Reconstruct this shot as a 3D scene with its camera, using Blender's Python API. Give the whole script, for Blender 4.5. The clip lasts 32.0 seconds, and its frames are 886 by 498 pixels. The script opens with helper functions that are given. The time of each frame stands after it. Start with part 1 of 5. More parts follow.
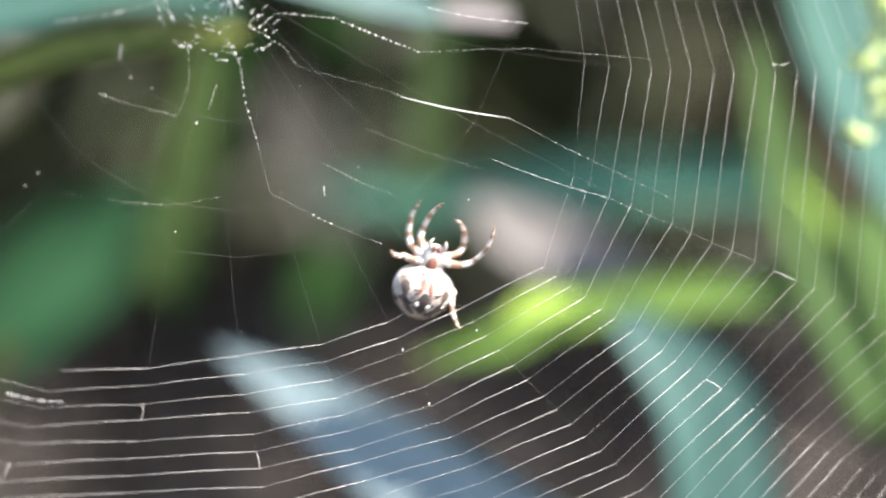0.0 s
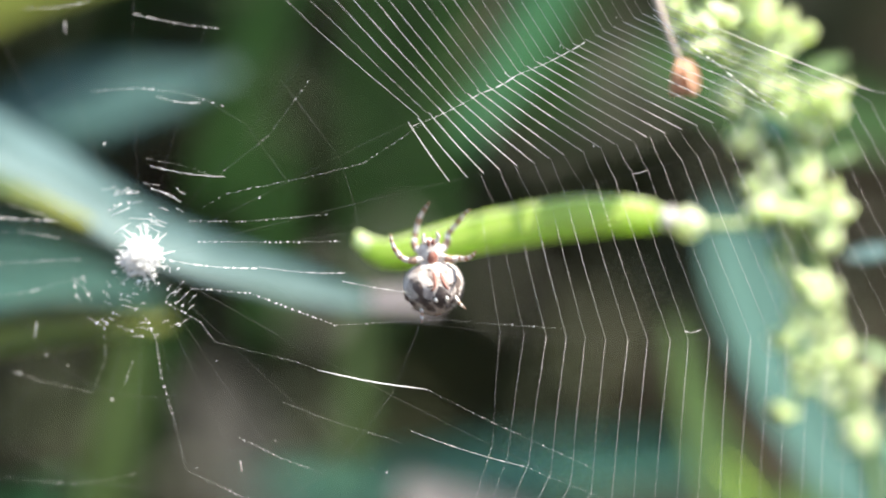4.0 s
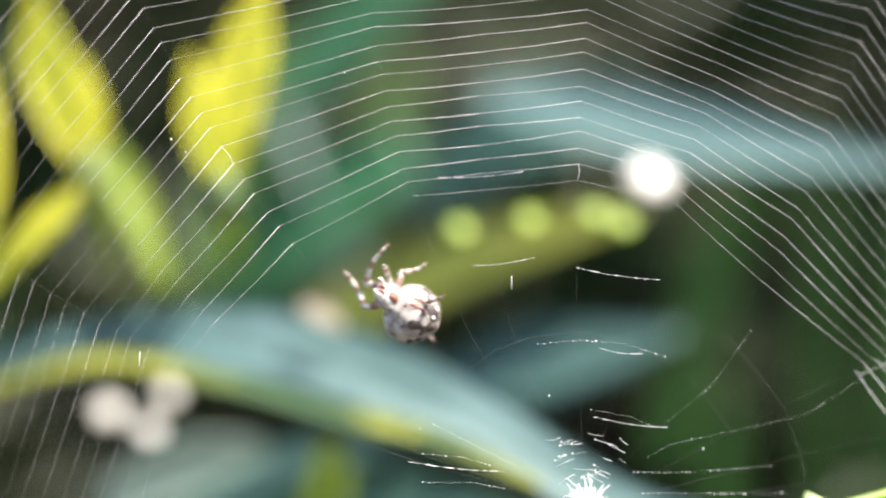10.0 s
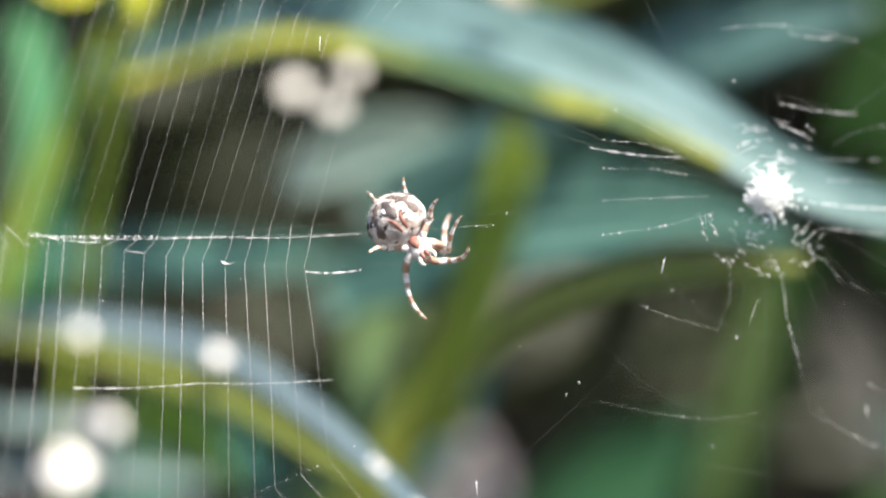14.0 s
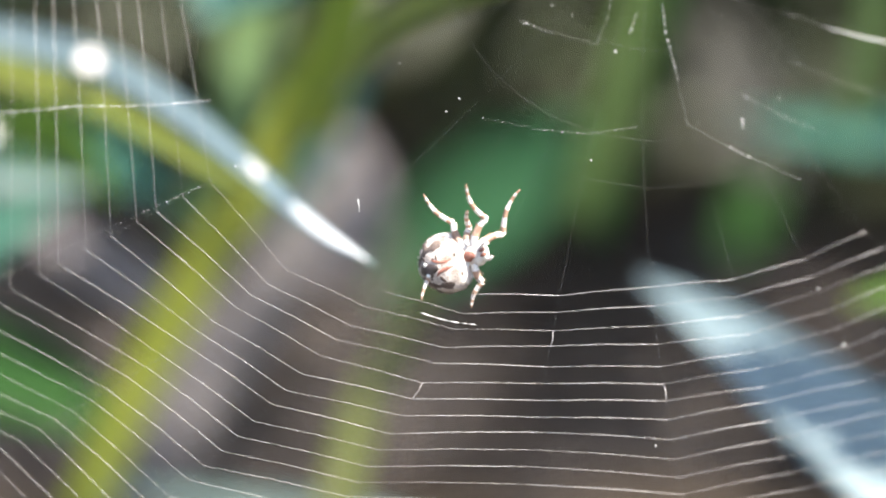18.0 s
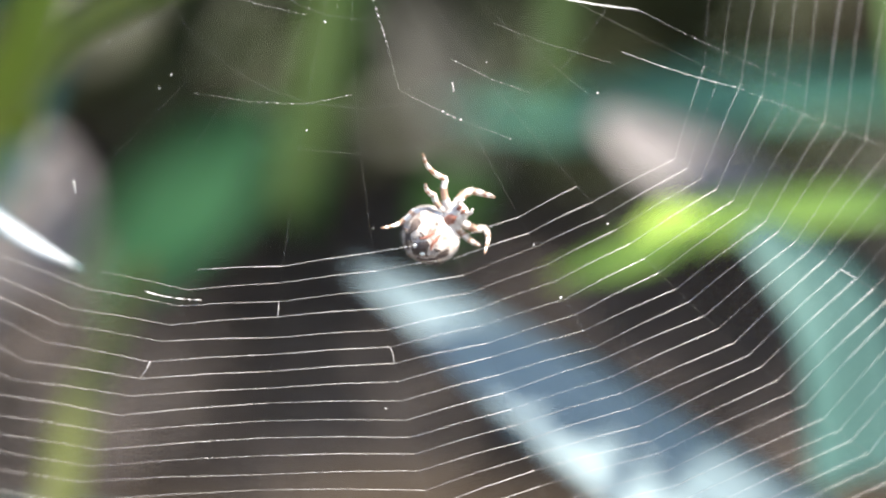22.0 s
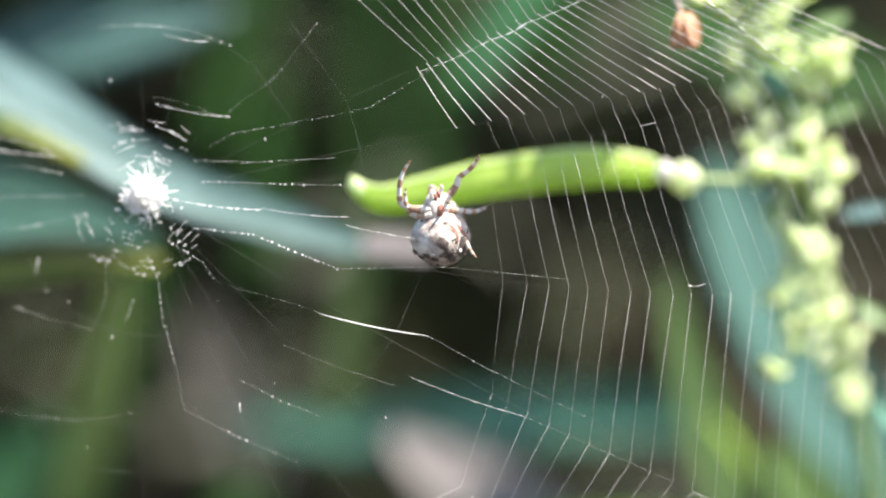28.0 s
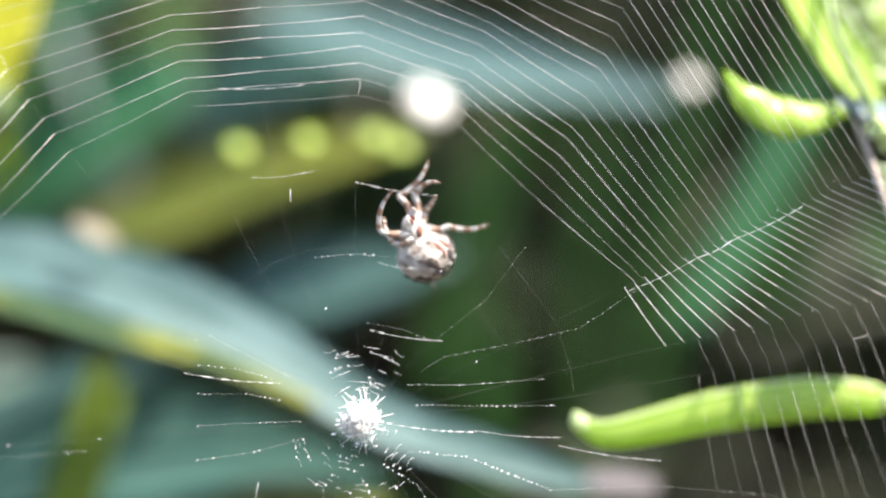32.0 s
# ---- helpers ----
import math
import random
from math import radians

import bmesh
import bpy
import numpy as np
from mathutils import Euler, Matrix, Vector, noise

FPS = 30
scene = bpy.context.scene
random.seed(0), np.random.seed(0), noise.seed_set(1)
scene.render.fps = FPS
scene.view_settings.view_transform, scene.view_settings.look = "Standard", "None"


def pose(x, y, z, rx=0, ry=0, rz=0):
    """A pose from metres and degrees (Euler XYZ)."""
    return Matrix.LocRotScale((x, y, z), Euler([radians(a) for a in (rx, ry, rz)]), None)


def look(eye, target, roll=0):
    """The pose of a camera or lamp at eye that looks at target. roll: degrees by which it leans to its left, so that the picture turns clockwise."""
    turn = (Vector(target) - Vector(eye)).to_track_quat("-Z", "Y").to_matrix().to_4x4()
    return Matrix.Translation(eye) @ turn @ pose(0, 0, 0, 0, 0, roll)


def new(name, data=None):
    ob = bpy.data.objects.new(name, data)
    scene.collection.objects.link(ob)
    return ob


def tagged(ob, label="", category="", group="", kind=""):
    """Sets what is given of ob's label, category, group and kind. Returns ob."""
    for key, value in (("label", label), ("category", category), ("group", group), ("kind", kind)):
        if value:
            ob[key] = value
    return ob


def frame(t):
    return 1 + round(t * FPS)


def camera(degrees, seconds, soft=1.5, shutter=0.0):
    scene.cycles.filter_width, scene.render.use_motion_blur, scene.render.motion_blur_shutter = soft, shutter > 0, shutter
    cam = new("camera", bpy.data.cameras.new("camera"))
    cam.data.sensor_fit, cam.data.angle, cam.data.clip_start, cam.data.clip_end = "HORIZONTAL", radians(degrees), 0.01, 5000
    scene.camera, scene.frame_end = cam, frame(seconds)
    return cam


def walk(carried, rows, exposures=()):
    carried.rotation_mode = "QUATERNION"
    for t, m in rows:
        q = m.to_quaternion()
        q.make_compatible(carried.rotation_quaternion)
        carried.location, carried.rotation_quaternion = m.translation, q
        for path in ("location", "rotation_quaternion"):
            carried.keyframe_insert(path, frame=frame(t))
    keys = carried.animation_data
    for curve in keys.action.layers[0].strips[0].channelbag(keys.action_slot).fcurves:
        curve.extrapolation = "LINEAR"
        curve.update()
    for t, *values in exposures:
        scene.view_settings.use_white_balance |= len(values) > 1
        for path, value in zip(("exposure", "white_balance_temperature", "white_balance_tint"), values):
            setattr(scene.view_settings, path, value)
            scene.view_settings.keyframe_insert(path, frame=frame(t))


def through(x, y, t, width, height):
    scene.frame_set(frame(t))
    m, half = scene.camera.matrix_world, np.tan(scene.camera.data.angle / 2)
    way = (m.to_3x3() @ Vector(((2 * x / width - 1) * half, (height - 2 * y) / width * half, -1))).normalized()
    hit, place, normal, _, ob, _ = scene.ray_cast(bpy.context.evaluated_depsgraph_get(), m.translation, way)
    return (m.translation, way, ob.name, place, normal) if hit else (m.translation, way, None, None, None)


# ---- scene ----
cam = camera(28, 32.0, soft=2.0, shutter=0.75)
cam.data.dof.use_dof = True
cam.data.dof.focus_distance = 0.196
cam.data.dof.aperture_fstop = 3.3
MM = 0.001


def view(yaw, pitch, roll, x, y, z):
    """The camera's pose: degrees to the right, up and leaning, and millimetres from its usual stand."""
    return pose(x * MM, (y - 196.0) * MM, z * MM, 90 + pitch, 0, -yaw) @ pose(0, 0, 0, 0, 0, roll)


PATH = [
    (0.0, 7.11, -9.26, 0.27, 0.1, 0.4, 0.8),
    (0.5, 7.56, -8.27, 0.04, 0.1, 0.6, 0.5),
    (1.0, 8.44, -6.83, -0.08, 0.3, 0.4, 0.2),
    (1.5, 9.33, -5.49, -0.22, 0.4, 0.3, -0.0),
    (2.0, 9.81, -4.43, -0.43, 0.5, -0.0, -0.2),
    (2.5, 9.78, -3.39, -0.56, 0.2, -0.1, -0.0),
    (3.0, 9.38, -1.39, -0.63, -0.0, -0.1, 0.1),
    (3.5, 9.64, 0.12, -0.55, -0.3, -0.2, 0.1),
    (5.5, 7.92, -0.08, -0.37, -1.3, -0.4, 0.3),
    (6.0, 6.37, 1.85, -0.51, -1.5, 1.1, 0.8),
    (6.5, 4.89, 4.02, -0.32, -1.2, 1.7, 0.8),
    (7.0, 1.77, 6.41, -0.47, -0.4, 1.1, 0.4),
    (7.5, 0.96, 6.71, -0.74, -0.3, 0.9, 0.4),
    (8.0, 0.29, 6.76, -0.54, -0.3, 0.6, 1.1),
    (8.5, -0.36, 6.22, -0.35, 0.6, -0.1, 1.7),
    (9.0, -3.71, 6.13, -0.51, 1.6, -1.1, 1.2),
    (9.5, -5.53, 7.45, -0.23, 1.0, -0.7, 0.4),
    (10.0, -5.06, 8.62, -0.10, 1.1, -0.8, -0.2),
    (10.5, -5.26, 7.14, 0.12, 1.1, -0.6, -0.6),
    (11.0, -6.65, 6.38, -0.02, 1.1, -0.8, -1.0),
    (11.5, -8.69, 5.68, 0.33, 0.8, -0.4, -0.9),
    (12.0, -9.64, 4.98, 0.64, 0.4, 0.3, -0.6),
    (12.5, -10.31, 3.16, 0.77, 0.3, 0.2, -0.5),
    (13.0, -10.41, 1.18, 0.43, -0.0, 0.0, -0.2),
    (13.5, -10.70, -0.38, 0.49, 0.1, 0.4, -0.3),
    (15.5, -10.63, -5.52, -0.17, -1.6, 1.2, -1.0),
    (16.0, -9.74, -7.18, -0.12, -1.8, 1.1, -0.8),
    (16.5, -9.50, -8.81, -0.30, -1.3, 1.0, -0.6),
    (17.0, -9.15, -9.49, -0.23, -1.1, 1.4, -0.4),
    (17.5, -7.56, -10.46, -0.21, -0.7, 1.2, -0.4),
    (18.0, -6.70, -11.36, -0.14, -0.2, 1.5, -0.2),
    (18.5, -6.52, -11.50, -0.44, 0.7, 0.5, 0.1),
    (19.0, -5.93, -11.36, -0.32, 0.7, 0.2, 0.7),
    (19.5, -4.15, -11.16, 0.24, 0.8, -0.4, 0.7),
    (20.0, -1.71, -12.65, 0.27, 0.6, -0.3, 0.8),
    (20.5, -0.63, -11.58, -0.22, 0.3, -0.7, 0.5),
    (21.0, -0.44, -10.44, -0.80, 0.0, -0.5, 0.3),
    (21.5, 1.64, -10.60, -1.47, -0.2, -0.5, 0.2),
    (22.0, 2.98, -11.65, -1.40, -0.5, -0.7, -0.1),
    (22.5, 3.56, -11.06, -0.95, 0.3, -0.4, -0.4),
    (23.0, 3.42, -10.89, -0.35, 0.3, -0.5, 0.5),
    (23.5, 3.82, -10.71, 0.16, -0.5, -0.6, 0.6),
    (24.0, 4.82, -10.28, 0.75, -0.7, -0.1, 0.1),
    (24.5, 7.59, -9.36, 1.09, -0.7, -0.0, 0.2),
    (25.0, 8.22, -8.60, 1.25, -0.8, 0.3, 0.1),
    (25.5, 8.89, -7.75, 1.82, -0.3, 1.0, -0.2),
    (26.0, 8.92, -6.04, 2.26, 0.2, 1.2, -0.2),
    (26.5, 9.60, -4.16, 2.23, 0.1, 1.5, -0.2),
    (28.5, 9.35, -1.19, 0.70, 0.1, 0.3, -0.2),
    (29.0, 8.79, -0.76, 0.36, 0.2, -0.0, -0.2),
    (29.5, 8.06, 0.09, 0.07, 0.2, -0.3, -0.3),
    (30.0, 6.74, 1.07, -0.22, 0.3, -0.7, -0.4),
    (30.5, 6.02, 1.68, -0.08, 0.3, -0.8, -0.7),
    (31.0, 4.35, 3.58, 0.02, 0.5, -1.1, -1.0),
    (31.5, 2.95, 6.85, 0.12, 0.7, -1.5, -1.6),
    (32.0, 2.39, 6.38, -0.04, 0.2, -1.5, -1.6),
]
walk(cam, [(row[0], view(*row[1:])) for row in PATH], exposures=[(0, 2.19, 6900, 9), (3.5, 1.95, 6900, 9), (6, 1.74, 6900, 9), (9, 1.87, 6900, 9), (11, 1.87, 6900, 9), (13, 1.8, 6900, 9), (16, 2.2, 6900, 9), (20, 2.3, 6900, 9), (24, 2.28, 6900, 9), (26, 2.24, 6900, 9), (29, 1.78, 6900, 9), (32, 1.89, 6900, 9)])

# ---- light ----
SUN_FROM = Vector((0.5, -0.24, 0.83)).normalized()
world = bpy.data.worlds.new("sky")
scene.world = world
world.use_nodes = True
wn = world.node_tree
sky = wn.nodes.new("ShaderNodeTexSky")
sky.sky_type = "NISHITA"
sky.sun_disc = False
sky.sun_elevation = math.asin(SUN_FROM.z)
sky.sun_rotation = math.atan2(SUN_FROM.x, SUN_FROM.y)
wn.nodes["Background"].inputs["Strength"].default_value = 0.09
wn.links.new(sky.outputs["Color"], wn.nodes["Background"].inputs["Color"])
sun = new("sun", bpy.data.lights.new("sun", "SUN"))
sun.data.energy = 4.5
sun.data.angle = radians(0.53)
sun.data.color = (1.0, 0.95, 0.87)
sun.matrix_world = look(SUN_FROM * 3, (0, 0, 0))


# ---- materials ----
def material(name, base, second, rough=0.5, translucent=0.0, grain=400.0, bump=0.15, specular=0.5, glow_colour=None, span=(0.5, 0.95)):
    """A surface of two mottled colours; translucent: how much light passes through, tinted with glow_colour."""
    m = bpy.data.materials.new(name)
    m.use_nodes = True
    nt = m.node_tree
    bsdf = nt.nodes["Principled BSDF"]
    coord = nt.nodes.new("ShaderNodeTexCoord")
    coarse = nt.nodes.new("ShaderNodeTexNoise")
    coarse.inputs["Scale"].default_value = grain * 0.2
    coarse.inputs["Detail"].default_value = 3
    fine = nt.nodes.new("ShaderNodeTexNoise")
    fine.inputs["Scale"].default_value = grain * 2.5
    fine.inputs["Detail"].default_value = 4
    for n in (coarse, fine):
        nt.links.new(coord.outputs["Object"], n.inputs["Vector"])
    add = nt.nodes.new("ShaderNodeMath")
    add.operation = "MULTIPLY_ADD"
    add.inputs[1].default_value = 0.4
    nt.links.new(fine.outputs["Fac"], add.inputs[0])
    nt.links.new(coarse.outputs["Fac"], add.inputs[2])
    ramp = nt.nodes.new("ShaderNodeValToRGB")
    ramp.color_ramp.elements[0].position, ramp.color_ramp.elements[1].position = span
    ramp.color_ramp.elements[0].color = (*base, 1)
    ramp.color_ramp.elements[1].color = (*second, 1)
    nt.links.new(add.outputs[0], ramp.inputs["Fac"])
    nt.links.new(ramp.outputs["Color"], bsdf.inputs["Base Color"])
    bsdf.inputs["Roughness"].default_value = rough
    bsdf.inputs["Specular IOR Level"].default_value = specular
    if bump:
        b = nt.nodes.new("ShaderNodeBump")
        b.inputs["Strength"].default_value = bump
        b.inputs["Distance"].default_value = 0.0004
        nt.links.new(fine.outputs["Fac"], b.inputs["Height"])
        nt.links.new(b.outputs["Normal"], bsdf.inputs["Normal"])
    if translucent:
        tr = nt.nodes.new("ShaderNodeBsdfTranslucent")
        if glow_colour:
            tr.inputs["Color"].default_value = (*glow_colour, 1)
        else:
            nt.links.new(ramp.outputs["Color"], tr.inputs["Color"])
        mix = nt.nodes.new("ShaderNodeMixShader")
        mix.inputs["Fac"].default_value = translucent
        nt.links.new(bsdf.outputs[0], mix.inputs[1])
        nt.links.new(tr.outputs[0], mix.inputs[2])
        nt.links.new(mix.outputs[0], nt.nodes["Material Output"].inputs["Surface"])
    return m


MAT = {
    "glaucous": material("glaucous_leaf", (0.045, 0.1, 0.1), (0.135, 0.225, 0.235), 0.55, 0.2, 230, specular=0.3, glow_colour=(0.12, 0.3, 0.16), span=(0.52, 0.9)),
    "glaucous_pale": material("pale_blue_leaf", (0.145, 0.205, 0.235), (0.25, 0.325, 0.36), 0.5, 0.3, 120, specular=0.35, glow_colour=(0.2, 0.38, 0.34)),
    "teal": material("teal_leaf", (0.045, 0.118, 0.1), (0.083, 0.182, 0.16), 0.55, 0.25, 120, specular=0.3, glow_colour=(0.05, 0.22, 0.12)),
    # teal_dark: teal again, with shade put into the colour
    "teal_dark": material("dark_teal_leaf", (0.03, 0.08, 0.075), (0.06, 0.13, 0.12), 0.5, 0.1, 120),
    "green": material("green_leaf", (0.05, 0.19, 0.09), (0.09, 0.29, 0.13), 0.5, 0.35, 120, glow_colour=(0.04, 0.25, 0.05)),
    # green_deep: darker copy of green, the far blades' shade in its colour
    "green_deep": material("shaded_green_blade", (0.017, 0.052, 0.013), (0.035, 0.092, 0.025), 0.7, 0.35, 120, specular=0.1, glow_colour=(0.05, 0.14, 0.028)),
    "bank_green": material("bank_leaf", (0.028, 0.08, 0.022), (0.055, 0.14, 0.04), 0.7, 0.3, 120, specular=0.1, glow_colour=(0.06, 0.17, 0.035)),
    "glaucous_mid": material("blue_green_leaf", (0.115, 0.21, 0.21), (0.185, 0.3, 0.3), 0.45, 0.25, 120, glow_colour=(0.16, 0.34, 0.28)),
    "green_light": material("light_green_leaf", (0.075, 0.155, 0.045), (0.13, 0.22, 0.06), 0.5, 0.35, 120, glow_colour=(0.14, 0.27, 0.06)),
    "olive": material("olive_leaf", (0.15, 0.19, 0.035), (0.27, 0.285, 0.05), 0.5, 0.35, 120, glow_colour=(0.34, 0.4, 0.05)),
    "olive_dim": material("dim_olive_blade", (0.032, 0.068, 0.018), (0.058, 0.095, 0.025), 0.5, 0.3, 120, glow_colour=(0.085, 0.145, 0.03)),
    "yellow_olive": material("yellow_olive_blade", (0.21, 0.26, 0.045), (0.36, 0.38, 0.065), 0.5, 0.35, 120, glow_colour=(0.42, 0.46, 0.06)),
    "pale_green": material("pale_green_blade", (0.18, 0.29, 0.125), (0.27, 0.39, 0.18), 0.5, 0.35, 120, glow_colour=(0.27, 0.45, 0.15)),
    "fresh_blade": material("bright_green_blade", (0.042, 0.092, 0.022), (0.078, 0.14, 0.034), 0.5, 0.3, 130, glow_colour=(0.09, 0.18, 0.035)),
    "dry_pale": material("dry_lilac_leaf", (0.17, 0.153, 0.158), (0.26, 0.238, 0.243), 0.7, 0.3, 150),
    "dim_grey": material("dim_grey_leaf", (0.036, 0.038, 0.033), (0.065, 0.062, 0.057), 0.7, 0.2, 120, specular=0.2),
    "olive_green": material("olive_green_leaf", (0.11, 0.165, 0.03), (0.25, 0.26, 0.042), 0.5, 0.35, 160, glow_colour=(0.2, 0.27, 0.035), span=(0.45, 0.9)),
    "khaki": material("khaki_blade", (0.12, 0.14, 0.05), (0.19, 0.21, 0.078), 0.55, 0.25, 120, glow_colour=(0.23, 0.27, 0.07)),
    # olive_edge: sunlight along a leaf's lower edge painted yellow; also colours the calyx
    "olive_edge": material("sunlit_edge_and_calyx", (0.08, 0.15, 0.07), (0.52, 0.52, 0.07), 0.45, 0.25, 230, glow_colour=(0.3, 0.34, 0.05), span=(0.62, 0.84)),
    "yellow_green": material("yellow_green_blade", (0.19, 0.29, 0.045), (0.32, 0.40, 0.06), 0.45, 0.4, 120, glow_colour=(0.48, 0.58, 0.07)),
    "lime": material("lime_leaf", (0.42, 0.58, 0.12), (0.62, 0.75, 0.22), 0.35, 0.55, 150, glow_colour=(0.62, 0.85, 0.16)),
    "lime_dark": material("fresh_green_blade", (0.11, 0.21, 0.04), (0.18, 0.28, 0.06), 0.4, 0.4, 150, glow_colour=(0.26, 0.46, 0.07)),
    "grey_green": material("grey_green_leaf", (0.15, 0.225, 0.2), (0.24, 0.32, 0.3), 0.45, 0.3, 120),
    "dry_grey": material("dry_grey_leaf", (0.25, 0.225, 0.24), (0.37, 0.34, 0.36), 0.7, 0.25, 150),
    "yellow": material("yellow_petal", (0.4, 0.48, 0.05), (0.74, 0.7, 0.07), 0.5, 0.5, 260, glow_colour=(0.8, 0.78, 0.07), span=(0.45, 0.9)),
    # white: the glint discs on leaves, and the pod's dried flower rest
    "white": material("white_glint_and_flower", (0.75, 0.72, 0.70), (0.85, 0.84, 0.82), 0.3, 0.4, 300),
    # shine: white laid over a leaf tip as its sun highlight
    "shine": material("white_highlight_tip", (0.76, 0.8, 0.83), (0.88, 0.91, 0.93), 0.25, 0.2, 120),
    "bud": material("pale_green_bud", (0.8, 0.87, 0.6), (0.95, 0.97, 0.88), 0.4, 0.55, 500, glow_colour=(0.85, 0.95, 0.5)),
    "stem": material("green_stem", (0.22, 0.34, 0.12), (0.34, 0.44, 0.2), 0.4, 0.3, 300),
    "twig": material("reddish_twig", (0.34, 0.27, 0.24), (0.55, 0.46, 0.42), 0.6, 0.0, 500),
    "orange": material("orange_petal", (0.7, 0.4, 0.24), (0.82, 0.58, 0.42), 0.5, 0.5, 500),
    # deep_green: undergrowth darkened in colour for the shade on the bank
    "deep_green": material("shade_dark_leaf", (0.022, 0.034, 0.012), (0.046, 0.052, 0.02), 0.5, 0.2, 120),
    # spot: sun glints on a leaf's edge, put into a bright colour
    "spot": material("yellow_green_glint", (0.32, 0.46, 0.05), (0.46, 0.58, 0.08), 0.4, 0.4, 300, glow_colour=(0.5, 0.68, 0.08)),
    "sea_green": material("sea_green_leaf", (0.1, 0.27, 0.2), (0.165, 0.37, 0.28), 0.55, 0.25, 120, specular=0.25, glow_colour=(0.08, 0.3, 0.16)),
    "dry_spot": material("pale_beige_spot", (0.42, 0.36, 0.26), (0.62, 0.55, 0.42), 0.6, 0.3, 300),
    "fresh_green": material("mid_green_leaf", (0.038, 0.138, 0.06), (0.07, 0.2, 0.094), 0.55, 0.3, 120, specular=0.3, glow_colour=(0.1, 0.4, 0.1)),
    "litter": material("dead_brown_leaf", (0.068, 0.055, 0.05), (0.12, 0.1, 0.093), 0.8, 0.15, 120),
    # soil: kept this dark to carry the bank's shade
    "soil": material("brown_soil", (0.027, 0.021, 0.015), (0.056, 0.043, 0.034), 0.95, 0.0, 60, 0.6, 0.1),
}


# ---- building ----
def mesh(name, verts, faces, mats, parent=None, label="", smooth=True, slots=None):
    me = bpy.data.meshes.new(name)
    me.from_pydata([(x * MM, y * MM, z * MM) for x, y, z in verts], [], faces)
    for m in mats if isinstance(mats, (list, tuple)) else [mats]:
        me.materials.append(m)
    me.polygons.foreach_set("use_smooth", [smooth] * len(faces))
    if slots:
        me.polygons.foreach_set("material_index", slots)
    me.update()
    ob = new(name, me)
    if parent:
        ob.parent = parent
    if label:
        ob["label"] = label
    return ob


def spline(points, n):
    """n points on a smooth line through the given ones (of any number of coordinates)."""
    p = np.array(points, float)
    p = np.vstack([2 * p[0] - p[1], p, 2 * p[-1] - p[-2]])
    out = []
    for u in np.linspace(0, len(points) - 1 - 1e-6, n):
        i = int(u)
        f = u - i
        a, b, c, d = p[i], p[i + 1], p[i + 2], p[i + 3]
        out.append(0.5 * (2 * b + (c - a) * f + (2 * a - 5 * b + 4 * c - d) * f * f + (3 * b - a - 3 * c + d) * f ** 3))
    return np.array(out)


def tube(path, radii, sides=6):
    """Vertices and faces of a round rod along path (rows of x, y, z), closed at both ends."""
    path = np.array(path, float)
    n = len(path)
    radii = np.broadcast_to(np.array(radii, float), (n,))
    tang = np.gradient(path, axis=0)
    tang /= np.linalg.norm(tang, axis=1)[:, None] + 1e-12
    ref = np.array([0.0, 1.0, 0.0]) if abs(tang[:, 1]).mean() < 0.8 else np.array([1.0, 0, 0])
    verts, faces = [], []
    for i in range(n):
        a = np.cross(tang[i], ref)
        a /= np.linalg.norm(a) + 1e-12
        b = np.cross(tang[i], a)
        for k in range(sides):
            w = 2 * math.pi * k / sides
            verts.append(path[i] + radii[i] * (math.cos(w) * a + math.sin(w) * b))
    for i in range(n - 1):
        for k in range(sides):
            k2 = (k + 1) % sides
            faces.append((i * sides + k, i * sides + k2, (i + 1) * sides + k2, (i + 1) * sides + k))
    faces.append(tuple(range(sides))[::-1])
    faces.append(tuple((n - 1) * sides + k for k in range(sides)))
    return verts, faces


def ball(centre, size, rings=6, segments=8, bumps=0.0, rng=None):
    """Vertices and faces of an egg round centre with half-axes size."""
    verts, faces = [], []
    for i in range(rings + 1):
        th = math.pi * i / rings
        for k in range(segments):
            ph = 2 * math.pi * k / segments
            s = 1 + (rng.uniform(-bumps, bumps) if rng else 0)
            verts.append((centre[0] + size[0] * s * math.sin(th) * math.cos(ph), centre[1] + size[1] * s * math.sin(th) * math.sin(ph), centre[2] + size[2] * s * math.cos(th)))
    for i in range(rings):
        for k in range(segments):
            k2 = (k + 1) % segments
            faces.append((i * segments + k, (i + 1) * segments + k, (i + 1) * segments + k2, i * segments + k2))
    return verts, faces


def joined(pieces):
    verts, faces = [], []
    for v, f in pieces:
        o = len(verts)
        verts += list(v)
        faces += [tuple(i + o for i in q) for q in f]
    return verts, faces


def thing(name, label, category, group=""):
    return tagged(new(name), label, category, group)


